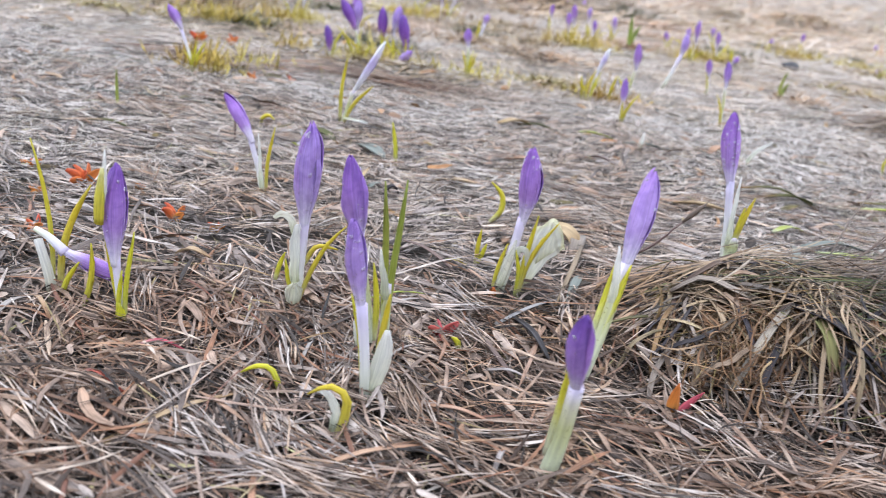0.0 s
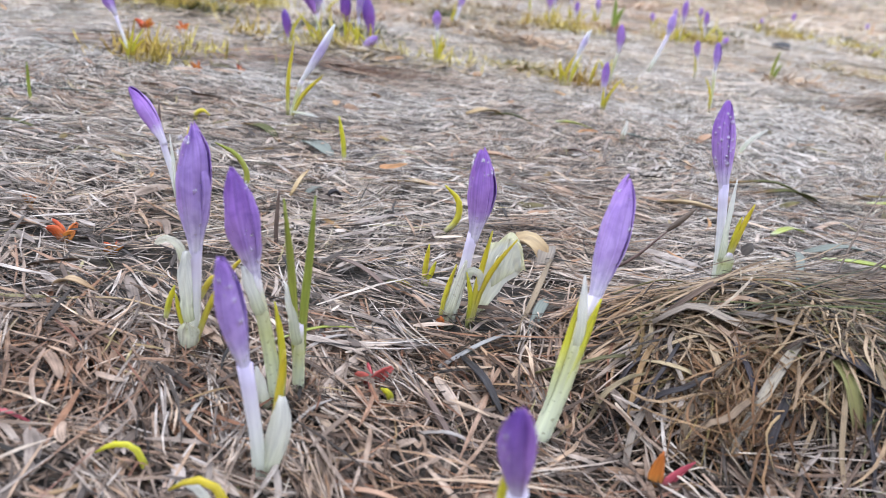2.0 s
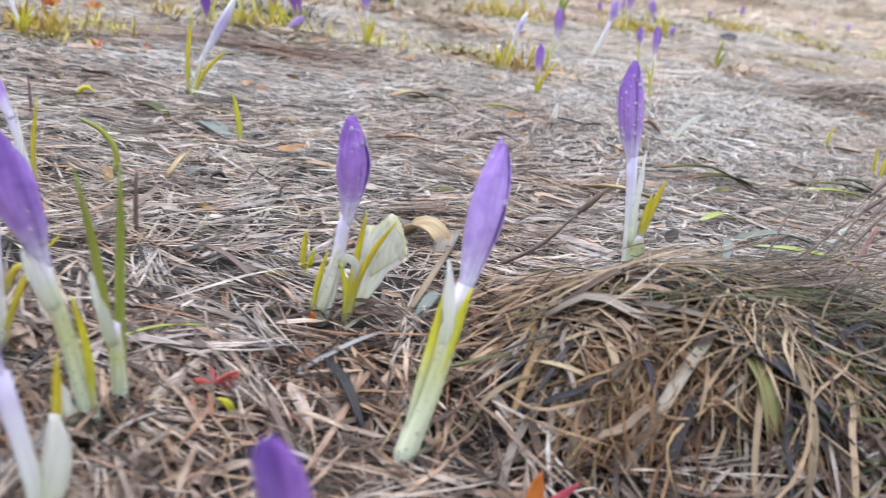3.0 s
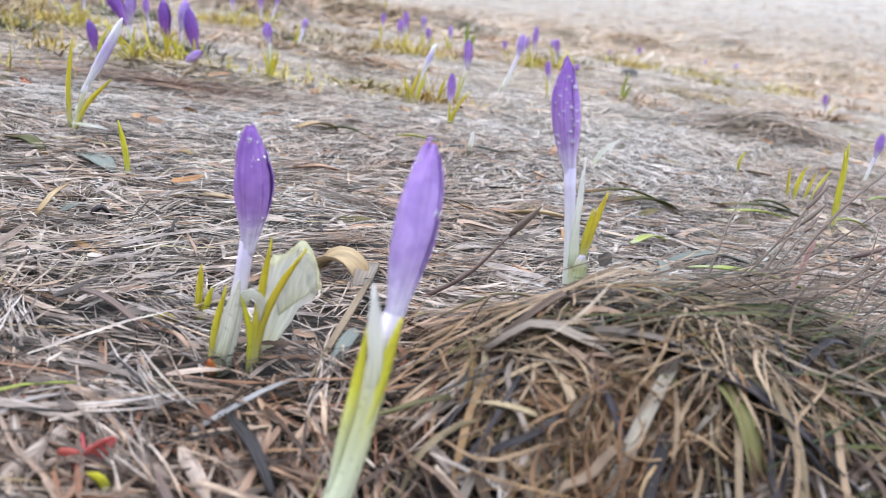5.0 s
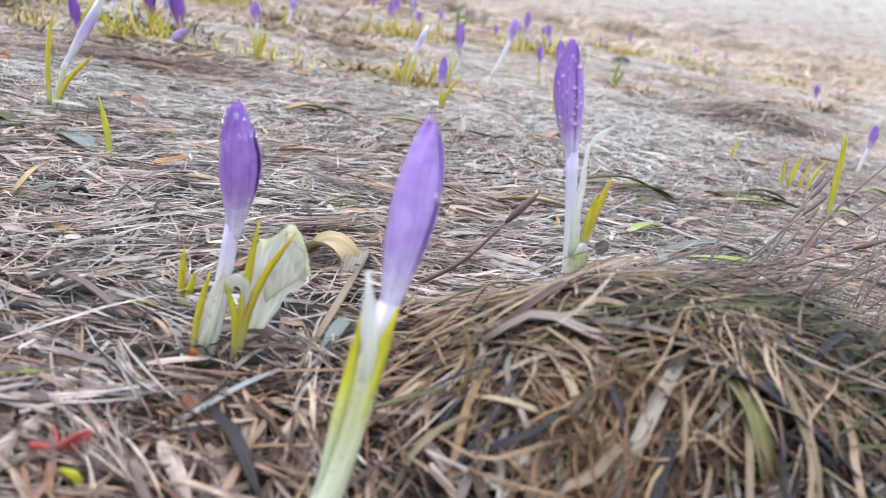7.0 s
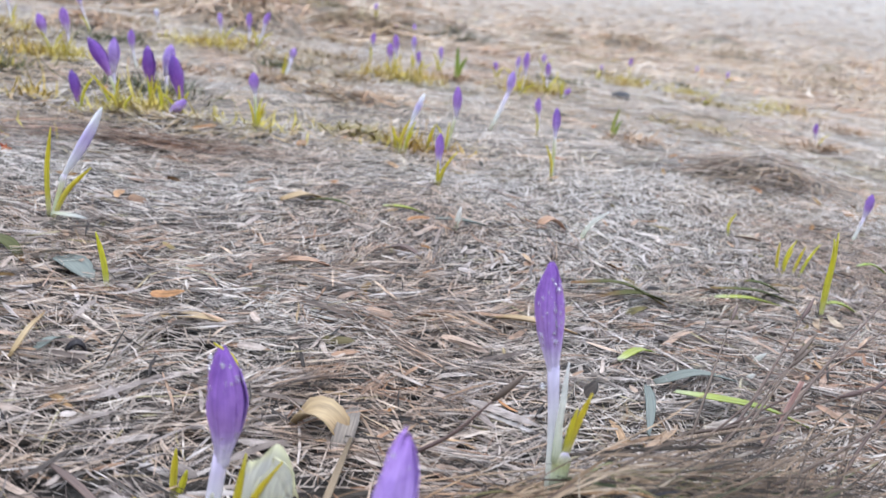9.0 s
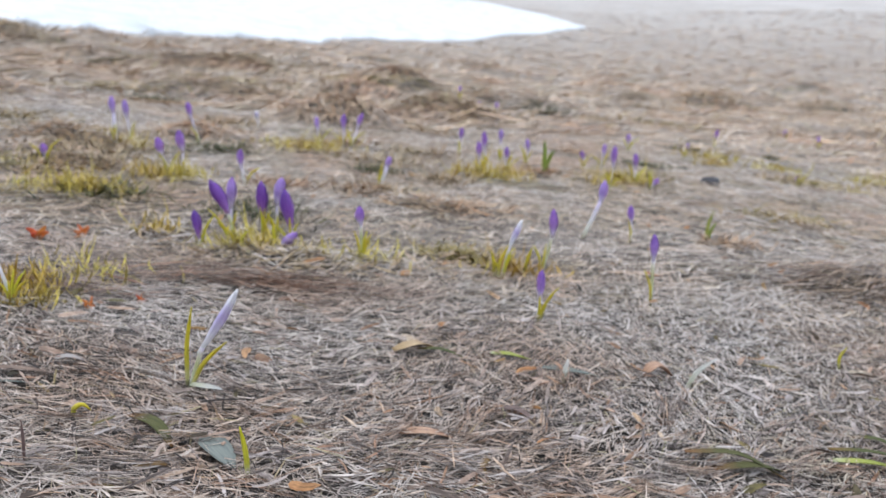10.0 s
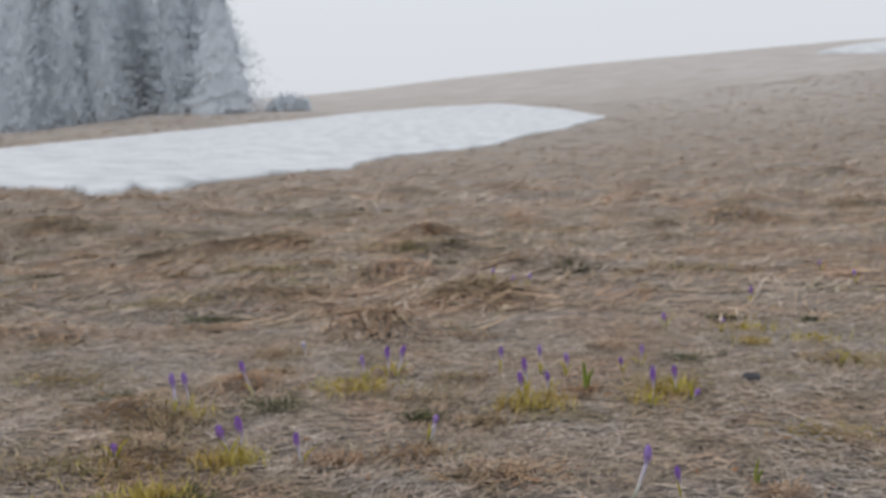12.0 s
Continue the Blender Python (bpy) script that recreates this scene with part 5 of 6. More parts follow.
e1 = crocus((0.021, 0.494), (0.0145, 0.489, 0.056), (0.006, 0.478, 0.118), 0.0057, m_lilac, drops=12, label="slim violet crocus bud on a long white tube", neck_r=(0.0036, 0.0030, 0.0034))
leaf(e1, [(0.0225, 0.491, -0.001), (0.0265, 0.490, 0.018), (0.0290, 0.490, 0.034), (0.0295, 0.490, 0.047)], 0.0105, m_sheath, "sheath", "broad pale green-white sheath", fold=0.7, profile=(0.45, 0.85, 1.0, 0.85, 0.25), count=11)
leaf(e1, [(0.018, 0.497, 0.0), (0.013, 0.498, 0.035), (0.006, 0.499, 0.062)], 0.0035, m_leaf)
leaf(e1, [(0.024, 0.498, 0.02), (0.026, 0.498, 0.042), (0.028, 0.498, 0.066)], 0.0045, m_leaf)

f1 = crocus((0.096, 0.660), (0.106, 0.660, 0.060), (0.103, 0.658, 0.129), 0.0085, drops=20, ragged=0.12, crumple=0.7, blunt=0.3, label="violet crocus with water drops and crumpled white sheath", neck_r=(0.0050, 0.0036, 0.0034))
sheath(f1, (0.095, 0.658, 0.0), (0.103, 0.657, 0.050), 0.0050, 4.4, 2.0, 0.0, 0.0008, m_membrane)
tatter(f1, ((0.108, 0.664, 0.006), (0.118, 0.666, 0.006)), ((0.113, 0.663, 0.064), (0.139, 0.668, 0.060)), "crumpled translucent white sheath", 0.006, 3)
tatter(f1, ((0.122, 0.662, 0.030), (0.133, 0.664, 0.040)), ((0.119, 0.658, 0.063), (0.142, 0.663, 0.063)), "folded papery edge of the white sheath", 0.004, 4)
leaf(f1, [(0.106, 0.655, 0.036), (0.108, 0.653, 0.044), (0.112, 0.653, 0.043), (0.114, 0.654, 0.030)], 0.005, m_sheath, "membrane", "curled white sheath tip", thick=0.0004)
leaf(f1, [(0.112, 0.656, 0.0), (0.115, 0.655, 0.028), (0.122, 0.655, 0.048), (0.133, 0.655, 0.068)], 0.0045, m_leaf)
leaf(f1, [(0.111, 0.655, 0.0), (0.113, 0.654, 0.035), (0.117, 0.654, 0.072)], 0.0048, m_leaf)
leaf(f1, [(0.110, 0.655, 0.0), (0.110, 0.654, 0.022), (0.105, 0.654, 0.042)], 0.004, m_leaf)
leaf(f1, [(0.092, 0.656, 0.0), (0.094, 0.655, 0.026), (0.098, 0.655, 0.046)], 0.004, m_leaf)
leaf(f1, [(0.0925, 0.652, 0.0), (0.0925, 0.651, 0.004), (0.0925, 0.651, 0.010)], 0.006, m_orange, "bud_scale", "small orange bud scale", count=5)

g1 = crocus((0.149, 0.538), (0.166, 0.560, 0.074), (0.1745, 0.577, 0.144), 0.0079, m_lilac, drops=10, label="large pale violet crocus on a thick green stem beside a tussock", neck_mat=m_stem, neck_r=(0.0050, 0.0050, 0.0036), sunk=0.0)
sheath(g1, (0.163, 0.555, 0.050), (0.156, 0.553, 0.096), 0.0052, 4.0, 1.4, 0.1)
leaf(g1, [(0.1545, 0.541, 0.018), (0.158, 0.544, 0.036), (0.1635, 0.550, 0.056), (0.1690, 0.555, 0.083)], 0.0066, m_flush, profile=(0.25, 0.75, 1.0, 0.85, 0.1), count=12)
leaf(g1, [(0.1500, 0.541, 0.018), (0.1525, 0.544, 0.036), (0.1560, 0.549, 0.058), (0.1585, 0.553, 0.082)], 0.0046, m_flush, profile=(0.25, 0.75, 1.0, 0.85, 0.1), count=12)

h1 = crocus((0.266, 0.671), (0.256, 0.677, 0.108), (0.246, 0.685, 0.167), 0.0070, drops=22, sunk=-0.006, label="upright violet crocus with beads of water on a tussock", neck_r=(0.0034, 0.0026, 0.0030))
sheath(h1, (0.264, 0.669, 0.066), (0.262, 0.672, 0.120), 0.0040, 5.8, 1.4, 0.0)
sheath(h1, (0.2665, 0.669, 0.052), (0.2665, 0.669, 0.074), 0.0052, 4.8, 2.5, 0.2, 0.0008, m_stem, "pale green basal sheath")
hang = part("droplet", drop_mesh, h1, "large clear drop hanging at the neck")
hang.matrix_basis = Matrix.Translation(Vector((0.2505, 0.674, 0.104)) - h1.location) @ Matrix.Diagonal((0.0018, 0.0018, 0.0032, 1))
leaf(h1, [(0.267, 0.667, 0.07), (0.269, 0.666, 0.088), (0.2725, 0.666, 0.107)], 0.0045, m_leaf)
leaf(h1, [(0.266, 0.667, 0.07), (0.2665, 0.666, 0.085), (0.267, 0.666, 0.098)], 0.0040, m_leaf)

i1 = crocus((0.125, 0.444), (0.127, 0.424, 0.066), (0.119, 0.399, 0.121), 0.0062, drops=8, label="deep violet crocus leaning forward with one yellow leaf", neck_mat=m_stem, neck_r=(0.0052, 0.0042, 0.0036))
leaf(i1, [(0.122, 0.438, 0.018), (0.1225, 0.428, 0.05), (0.1215, 0.421, 0.086)], 0.0062, m_flush)

# ---------------------------------------------------------------- crocuses farther out
j1 = crocus((-0.121, 1.118), (-0.112, 1.117, 0.040), (-0.066, 1.110, 0.118), 0.0052, m_white_petal, bend=0.05, label="closed white-lilac crocus leaning over yellow leaves", neck_mat=m_stem,
            leaves=[[(-0.123, 1.116, 0.0), (-0.124, 1.116, 0.05), (-0.119, 1.116, 0.092)], [(-0.119, 1.113, 0.0), (-0.106, 1.113, 0.03), (-0.082, 1.112, 0.058)]], leaf_w=0.006)
leaf(j1, [(-0.115, 1.10, 0.012), (-0.10, 1.098, 0.012), (-0.082, 1.097, 0.011)], 0.009, m_sheath, "fallen_petal", "white fallen petal", hint=(0, 0, 1))


def far_crocus(x, y, mid, tip, radius=0.0085, material=None, leaves=3, label="violet crocus bud farther out in the meadow", green=False, **more):
    """A crocus some way off; mid and tip give sideways place and height."""
    z = Z(x, y)
    c = crocus((x, y), (mid[0], y, mid[1] + z), (tip[0], y, tip[1] + z), radius * 0.92, material, label, petals=4, rows=8, cols=7, neck_mat=m_stem if green else None, **more)
    for _ in range(leaves):
        dx, h = rng.normal(0, 0.022), rng.uniform(0.03, 0.06)
        leaf(c, [(x + dx * 0.1, y - 0.006, z - 0.003), (x + dx * 0.4, y - 0.008, z + h * 0.6), (x + dx, y - 0.008, z + h)], 0.0048, m_leaf, count=5)
    return c


far_crocus(-0.237, 1.58, (-0.239, 0.014), (-0.248, 0.062), 0.0085, m_deep, leaves=1)
far_crocus(-0.175, 1.585, (-0.194, 0.054), (-0.222, 0.112), 0.0115, m_deep, green=True, label="open-tipped deep violet crocus in a cluster with yellow leaves", bend=0.08)
far_crocus(-0.196, 1.62, (-0.198, 0.058), (-0.196, 0.114), 0.0100, m_lilac)
far_crocus(-0.150, 1.66, (-0.152, 0.036), (-0.158, 0.103), 0.0120, m_deep)
far_crocus(-0.132, 1.69, (-0.136, 0.052), (-0.128, 0.106), 0.0110, m_lilac)
far_crocus(-0.100, 1.64, (-0.101, 0.030), (-0.119, 0.098), 0.0130, m_deep, bend=-0.05)
far_crocus(-0.118, 1.595, (-0.112, 0.004), (-0.084, 0.032), 0.0095, m_lilac, label="small lilac crocus tipped over beside the cluster")
far_crocus(0.024, 1.58, (0.020, 0.057), (0.016, 0.090), 0.0085, leaves=4, green=True, label="short violet crocus over a fan of yellow leaves")
far_crocus(0.258, 1.58, (0.263, 0.048), (0.281, 0.103), 0.0055, m_white_petal, leaves=3, green=True, label="half-open white-lilac crocus leaning over yellow leaves")
far_crocus(0.332, 1.63, (0.343, 0.062), (0.338, 0.114), 0.0085, leaves=2, green=True)
far_crocus(0.292, 1.395, (0.291, 0.028), (0.288, 0.076), 0.0070, leaves=3)
far_crocus(0.490, 1.51, (0.482, 0.070), (0.476, 0.116), 0.0070, leaves=1, green=True, label="slim violet crocus bud on a green stem")
far_crocus(0.457, 1.89, (0.482, 0.072), (0.487, 0.122), 0.0100, m_lilac, leaves=0, label="lilac crocus on a long bent white neck", neck_r=(0.004, 0.004, 0.004))
far_crocus(0.555, 1.885, (0.552, 0.036), (0.545, 0.076), 0.0080, leaves=1)
far_crocus(1.365, 2.18, (1.360, 0.026), (1.352, 0.062), 0.0075, leaves=1)
far_crocus(-0.390, 1.293, (-0.410, 0.060), (-0.432, 0.095), 0.0085, leaves=5, bend=0.02, label="violet crocus with white neck and many yellow leaves")
far_crocus(0.905, 1.344, (0.912, 0.039), (0.912, 0.076), 0.0075, leaves=0)
far_crocus(-0.665, 2.356, (-0.667, 0.067), (-0.672, 0.118), 0.0095, m_lilac, leaves=3, label="lilac crocus on a stout white and yellow stem", neck_r=(0.008, 0.006, 0.004))
far_crocus(-0.640, 2.40, (-0.650, 0.058), (-0.656, 0.108), 0.0095, m_lilac, leaves=1)
far_crocus(-0.492, 2.51, (-0.517, 0.063), (-0.529, 0.108), 0.0095, leaves=1)
far_crocus(-0.452, 2.11, (-0.468, 0.040), (-0.478, 0.084), 0.0115, leaves=2)
far_crocus(-0.424, 2.12, (-0.424, 0.049), (-0.434, 0.101), 0.0110, leaves=2)
far_crocus(-0.273, 2.07, (-0.281, 0.034), (-0.285, 0.078), 0.0085, leaves=1)
far_crocus(-0.180, 2.62, (-0.184, 0.043), (-0.191, 0.088), 0.0085, m_lilac)
far_crocus(-0.118, 2.69, (-0.115, 0.040), (-0.118, 0.095), 0.0095)
far_crocus(-0.090, 2.67, (-0.074, 0.056), (-0.060, 0.104), 0.0095)
far_crocus(-0.413, 2.91, (-0.417, 0.024), (-0.421, 0.055), 0.0080, m_white_petal, leaves=0)
far_crocus(0.019, 2.18, (0.036, 0.042), (0.042, 0.071), 0.0085, m_lilac, leaves=3, label="small lilac crocus on a curved white stem with yellow leaves", neck_r=(0.006, 0.006, 0.004))
far_crocus(0.236, 2.70, (0.238, 0.046), (0.238, 0.087), 0.0080)
far_crocus(0.302, 2.53, (0.296, 0.050), (0.290, 0.105), 0.0100)
far_crocus(0.280, 2.46, (0.277, 0.041), (0.271, 0.087), 0.0100)
far_crocus(0.360, 2.69, (0.358, 0.054), (0.355, 0.095), 0.0085, m_lilac)
far_crocus(0.359, 2.50, (0.359, 0.034), (0.354, 0.072), 0.0080)
far_crocus(0.435, 2.66, (0.440, 0.037), (0.434, 0.077), 0.0085, m_lilac)
far_crocus(0.614, 2.68, (0.610, 0.020), (0.605, 0.052), 0.0080)
far_crocus(0.693, 2.756, (0.692, 0.030), (0.692, 0.071), 0.0080, m_lilac)
far_crocus(0.627, 2.40, (0.635, 0.055), (0.631, 0.116), 0.0095, leaves=3)
far_crocus(0.721, 2.49, (0.720, 0.042), (0.714, 0.088), 0.0090)
far_crocus(0.758, 2.45, (0.764, 0.008), (0.778, 0.030), 0.0085)
far_crocus(1.091, 3.16, (1.093, 0.020), (1.095, 0.056), 0.0090, m_lilac)
far_crocus(1.404, 3.68, (1.404, 0.035), (1.402, 0.082), 0.0090)
far_crocus(0.900, 3.23, (0.898, 0.024), (0.894, 0.063), 0.0090, m_lilac)
far_crocus(0.470, 4.10, (0.475, 0.040), (0.480, 0.082), 0.0100, m_lilac)
far_crocus(0.285, 3.82, (0.284, 0.025), (0.282, 0.065), 0.0095, m_lilac)
far_crocus(0.381, 4.05, (0.387, 0.030), (0.393, 0.074), 0.0095, m_lilac)
far_crocus(-0.718, 2.09, (-0.719, 0.010), (-0.722, 0.040), 0.0085)
far_crocus(2.13, 4.55, (2.125, 0.02), (2.12, 0.065), 0.0095, m_lilac)
far_crocus(2.13, 4.18, (2.12, 0.025), (2.117, 0.072), 0.0095, m_lilac)
far_crocus(1.33, 2.76, (1.329, 0.010), (1.327, 0.040), 0.0085, m_lilac)

# ---------------------------------------------------------------- shoots, hooks and litter close by
def shoot(pts_list, label, material=None, width=0.0045, name="crocus_shoot", category="shoot", group="leaf shoots in the straw", hint=(0, 1, 0), part_name="leaf", fold=0.35, profile=(0.75, 1.0, 1.0, 0.8, 0.12)):
    x, y = pts_list[0][0][:2]
    s = thing(name, (x, y, Z(x, y)), label, category, group)
    for p in pts_list:
        p = [(q[0], q[1], q[2] + Z(x, y)) for q in p]
        leaf(s, p, width, material, part_name, hint=hint, fold=fold, profile=profile)
    return s


shoot([[(-0.028, 0.483, -0.004), (-0.030, 0.483, 0.010), (-0.035, 0.483, 0.0185), (-0.043, 0.483, 0.018), (-0.051, 0.483, 0.013)]], "yellow leaf hooked over in the straw", width=0.0048, fold=0.6)
hk = shoot([[(0.011, 0.451, -0.004), (0.0155, 0.451, 0.014), (0.0145, 0.451, 0.027), (0.006, 0.451, 0.031), (-0.005, 0.451, 0.025)]], "bright yellow leaf bent into a hook with a white sheath", width=0.0062, fold=0.6)
leaf(hk, [(0.009, 0.453, 0.0), (0.010, 0.454, 0.014), (0.004, 0.454, 0.024), (-0.003, 0.453, 0.026)], 0.005, m_sheath, "sheath", "white sheath")
shoot([[(-0.026, 0.96, 0.0), (-0.028, 0.96, 0.02), (-0.034, 0.96, 0.05)]], "single yellow-green crocus leaf", width=0.006)
shoot([[(-0.376, 1.009, 0.0), (-0.377, 1.009, 0.025), (-0.376, 1.009, 0.048)]], "single green grass leaf", m_green, 0.005)
shoot([[(-0.092, 0.835, 0.0), (-0.089, 0.835, 0.02), (-0.098, 0.835, 0.035), (-0.116, 0.835, 0.044)]], "arched green crocus leaf", m_green, 0.006)
shoot([[(0.085, 0.795, 0.004), (0.0955, 0.795, 0.02), (0.094, 0.795, 0.034), (0.082, 0.795, 0.046)]], "curled yellow leaf with a white tip", width=0.0065)
shoot([[(0.077, 0.706, 0.0), (0.077, 0.706, 0.015), (0.078, 0.706, 0.034)], [(0.078, 0.705, 0.0), (0.081, 0.705, 0.01), (0.084, 0.705, 0.022)]], "two short yellow leaf tips", width=0.0045)
shoot([[(0.052, 0.700, 0.004), (0.062, 0.698, 0.006), (0.071, 0.697, 0.003)]], "yellow leaf lying in the straw", width=0.005, hint=(0, 0, 1))
shoot([[(0.656, 1.029, 0.0), (0.652, 1.029, 0.04), (0.648, 1.029, 0.075), (0.643, 1.029, 0.098)], [(0.655, 1.027, 0.0), (0.649, 1.027, 0.04), (0.645, 1.027, 0.075), (0.639, 1.027, 0.092)]], "tall closed yellow-green crocus leaves", width=0.0075)
shoot([[(0.68, 1.16, 0.0), (0.676, 1.16, 0.02), (0.672, 1.16, 0.042)], [(0.69, 1.165, 0.0), (0.69, 1.165, 0.025), (0.696, 1.165, 0.046)], [(0.70, 1.16, 0.0), (0.703, 1.16, 0.02), (0.706, 1.16, 0.04)], [(0.685, 1.155, 0.0), (0.685, 1.155, 0.02), (0.688, 1.155, 0.038)], [(0.71, 1.16, 0.0), (0.714, 1.16, 0.02), (0.724, 1.16, 0.045)]], "loose group of short yellow shoots", width=0.005)
shoot([[(0.731, 1.93, 0.0), (0.730, 1.93, 0.03), (0.735, 1.93, 0.065)], [(0.735, 1.93, 0.0), (0.738, 1.93, 0.02), (0.745, 1.93, 0.04)]], "green leaf pair in the meadow", m_green, 0.009)
shoot([[(0.072, 0.562, 0.004), (0.070, 0.561, 0.010), (0.066, 0.56, 0.014)]], "short yellow leaf tip in the litter", width=0.005)

shoot([[(0.470, 2.52, 0.0), (0.468, 2.52, 0.05), (0.462, 2.52, 0.095)], [(0.474, 2.52, 0.0), (0.480, 2.52, 0.04), (0.492, 2.52, 0.07)]], "dark green leaf pair beside distant crocuses", m_green, 0.016)
shoot([[(0.30, 1.60, 0.0), (0.30, 1.60, 0.02), (0.306, 1.60, 0.05)], [(0.245, 1.575, 0.0), (0.243, 1.575, 0.02), (0.236, 1.575, 0.045)], [(0.25, 1.57, 0.0), (0.252, 1.57, 0.03), (0.262, 1.57, 0.06)]], "yellow leaves around a pale crocus", width=0.007)


def husk(x, y, size, k, seed, label="orange bud scales standing in the straw", material=None, up=0.7):
    r = np.random.RandomState(seed)
    z = Z(x, y)
    h = thing("bud_husk", (x, y, z), label, "bud husk", "orange husks in the straw")
    for i in range(k):
        a = 2 * np.pi * i / k + r.uniform(-0.4, 0.4)
        d = np.array((math.cos(a), math.sin(a), 0)) * size * r.uniform(0.5, 1)
        hh = size * up * r.uniform(0.7, 1.6)
        leaf(h, [(x, y, z), (x + d[0] * 0.5, y + d[1] * 0.5, z + hh * 0.7), (x + d[0], y + d[1], z + hh)], size * 0.5, material or m_orange, "scale", fold=0.6, count=6, profile=(0.6, 1.0, 1.0, 0.8, 0.3), hint=(math.sin(a), -math.cos(a), 0.3))


for i, (x, y, sz, k) in enumerate([(-0.342, 0.773, 0.015, 5), (-0.282, 0.750, 0.021, 7), (-0.305, 0.713, 0.010, 4), (-0.264, 0.639, 0.016, 4), (-0.244, 0.625, 0.010, 4), (-0.233, 0.752, 0.010, 3), (-0.180, 0.704, 0.016, 4), (-0.143, 0.699, 0.012, 4), (-0.48, 1.55, 0.022, 6), (-0.43, 1.59, 0.02, 5), (-0.30, 1.30, 0.016, 4), (-0.25, 1.34, 0.012, 4)]):
    husk(x, y, sz * 0.85, k, 500 + i)
rs = thing("red_shoot", (0.206, 0.513, Z(0.206, 0.513)), "orange and red pointed leaflets sprouting beside the tussock", "shoot", "leaf shoots in the straw")
z0 = Z(0.206, 0.513)
leaf(rs, [(0.2055, 0.513, z0), (0.2030, 0.511, z0 + 0.013), (0.2025, 0.510, z0 + 0.028)], 0.0075, m_orange, "leaf", "orange leaflet", fold=0.6, profile=(0.6, 1.0, 0.9, 0.6, 0.05))
leaf(rs, [(0.2065, 0.513, z0), (0.2110, 0.512, z0 + 0.011), (0.2185, 0.511, z0 + 0.024)], 0.0055, m_red, "leaf", "red leaflet", fold=0.6, profile=(0.6, 1.0, 0.9, 0.6, 0.05))
leaf(rs, [(0.2070, 0.512, z0), (0.2150, 0.511, z0 + 0.006), (0.2250, 0.511, z0 + 0.012)], 0.0070, m_brown, "leaf", "brown leaflet", fold=0.5, profile=(0.6, 1.0, 0.9, 0.6, 0.1))
husk(0.058, 0.580, 0.015, 4, 521, "small dark red shoot in the litter", m_red)


def litter(pts, width, material, label, name="dead_leaf", category="leaf litter", fold=0.3, profile=(0.5, 1.0, 1.0, 0.8, 0.2), twist=0.3, group="litter in the straw"):
    x, y = pts[0][:2]
    lf = thing(name, (x, y, Z(x, y)), label, category, group)
    leaf(lf, [(p[0], p[1], p[2] + Z(p[0], p[1])) for p in pts], width, material, "blade", hint=(0, 0, 1), fold=fold, profile=profile, twist=twist)


litter([(0.136, 0.775, 0.004), (0.146, 0.771, 0.015), (0.158, 0.764, 0.013), (0.165, 0.756, 0.004)], 0.022, m_brown, "curled brown dead leaf", fold=0.6, twist=0.0)
litter([(0.160, 0.735, 0.004), (0.167, 0.765, 0.012), (0.173, 0.795, 0.006)], 0.013, m_blade_grey, "wide grey dead grass leaf", fold=0.2, twist=0.1)
litter([(0.163, 0.690, 0.010), (0.155, 0.661, 0.013), (0.147, 0.630, 0.009)], 0.007, m_slate, "grey-green wet leaf strip", fold=0.2)
litter([(0.385, 1.035, 0.01), (0.43, 1.02, 0.018), (0.475, 1.005, 0.008)], 0.010, m_olive, "olive leaf with orange end lying on the straw")
litter([(0.55, 1.07, 0.01), (0.60, 1.06, 0.014), (0.645, 1.055, 0.006)], 0.008, m_olive, "flat green leaf lying on the straw")
litter([(0.400, 0.850, 0.010), (0.435, 0.856, 0.014), (0.470, 0.858, 0.008)], 0.012, m_slate, "broad grey-green leaf lying flat")
litter([(0.409, 0.835, 0.012), (0.427, 0.816, 0.017), (0.463, 0.807, 0.016), (0.502, 0.804, 0.008)], 0.011, m_green, "green leaf with a yellow end beside the tussock")
litter([(0.12, 1.25, 0.008), (0.15, 1.235, 0.014), (0.18, 1.23, 0.006)], 0.010, m_olive, "olive leaf in matted grass")
litter([(0.21, 1.245, 0.008), (0.23, 1.24, 0.010), (0.26, 1.238, 0.005)], 0.012, m_green, "green leaf in matted grass")
litter([(0.09, 1.24, 0.006), (0.12, 1.25, 0.014), (0.14, 1.262, 0.006)], 0.02, m_brown, "brown leaf in matted grass")
litter([(-0.155, 1.040, 0.006), (-0.125, 1.02, 0.012), (-0.10, 0.99, 0.006)], 0.013, m_olive, "curled olive-brown leaf in grey grass", twist=0.0)
litter([(-0.45, 1.06, 0.006), (-0.33, 1.075, 0.008), (-0.25, 1.09, 0.006)], 0.006, m_slate, "long dark green blade lying flat")
litter([(-0.38, 0.93, 0.006), (-0.34, 0.92, 0.012), (-0.31, 0.915, 0.006)], 0.009, m_olive, "greenish leaf in grey grass")
litter([(-0.15, 0.632, 0.004), (-0.138, 0.628, 0.012), (-0.120, 0.626, 0.008)], 0.008, m_brown, "crumpled tan husk in the straw", fold=0.5)
litter([(0.10, 1.05, 0.004), (0.13, 1.045, 0.010), (0.16, 1.05, 0.004)], 0.016, m_brown, "brown leaf on pale grass")
litter([(0.02, 0.905, 0.004), (0.055, 0.90, 0.01), (0.085, 0.905, 0.004)], 0.014, m_brown, "tan dead leaf on grass")
shoot([[(0.444, 1.201, 0.0), (0.455, 1.203, 0.022), (0.476, 1.206, 0.040)]], "pale yellow-white leaf sprout in the straw", m_sheath, 0.006)
shoot([[(0.292, 1.190, 0.0), (0.293, 1.190, 0.015), (0.294, 1.190, 0.030)]], "short white stalk stub in the straw", m_sheath, 0.006, part_name="stem", fold=0.8)
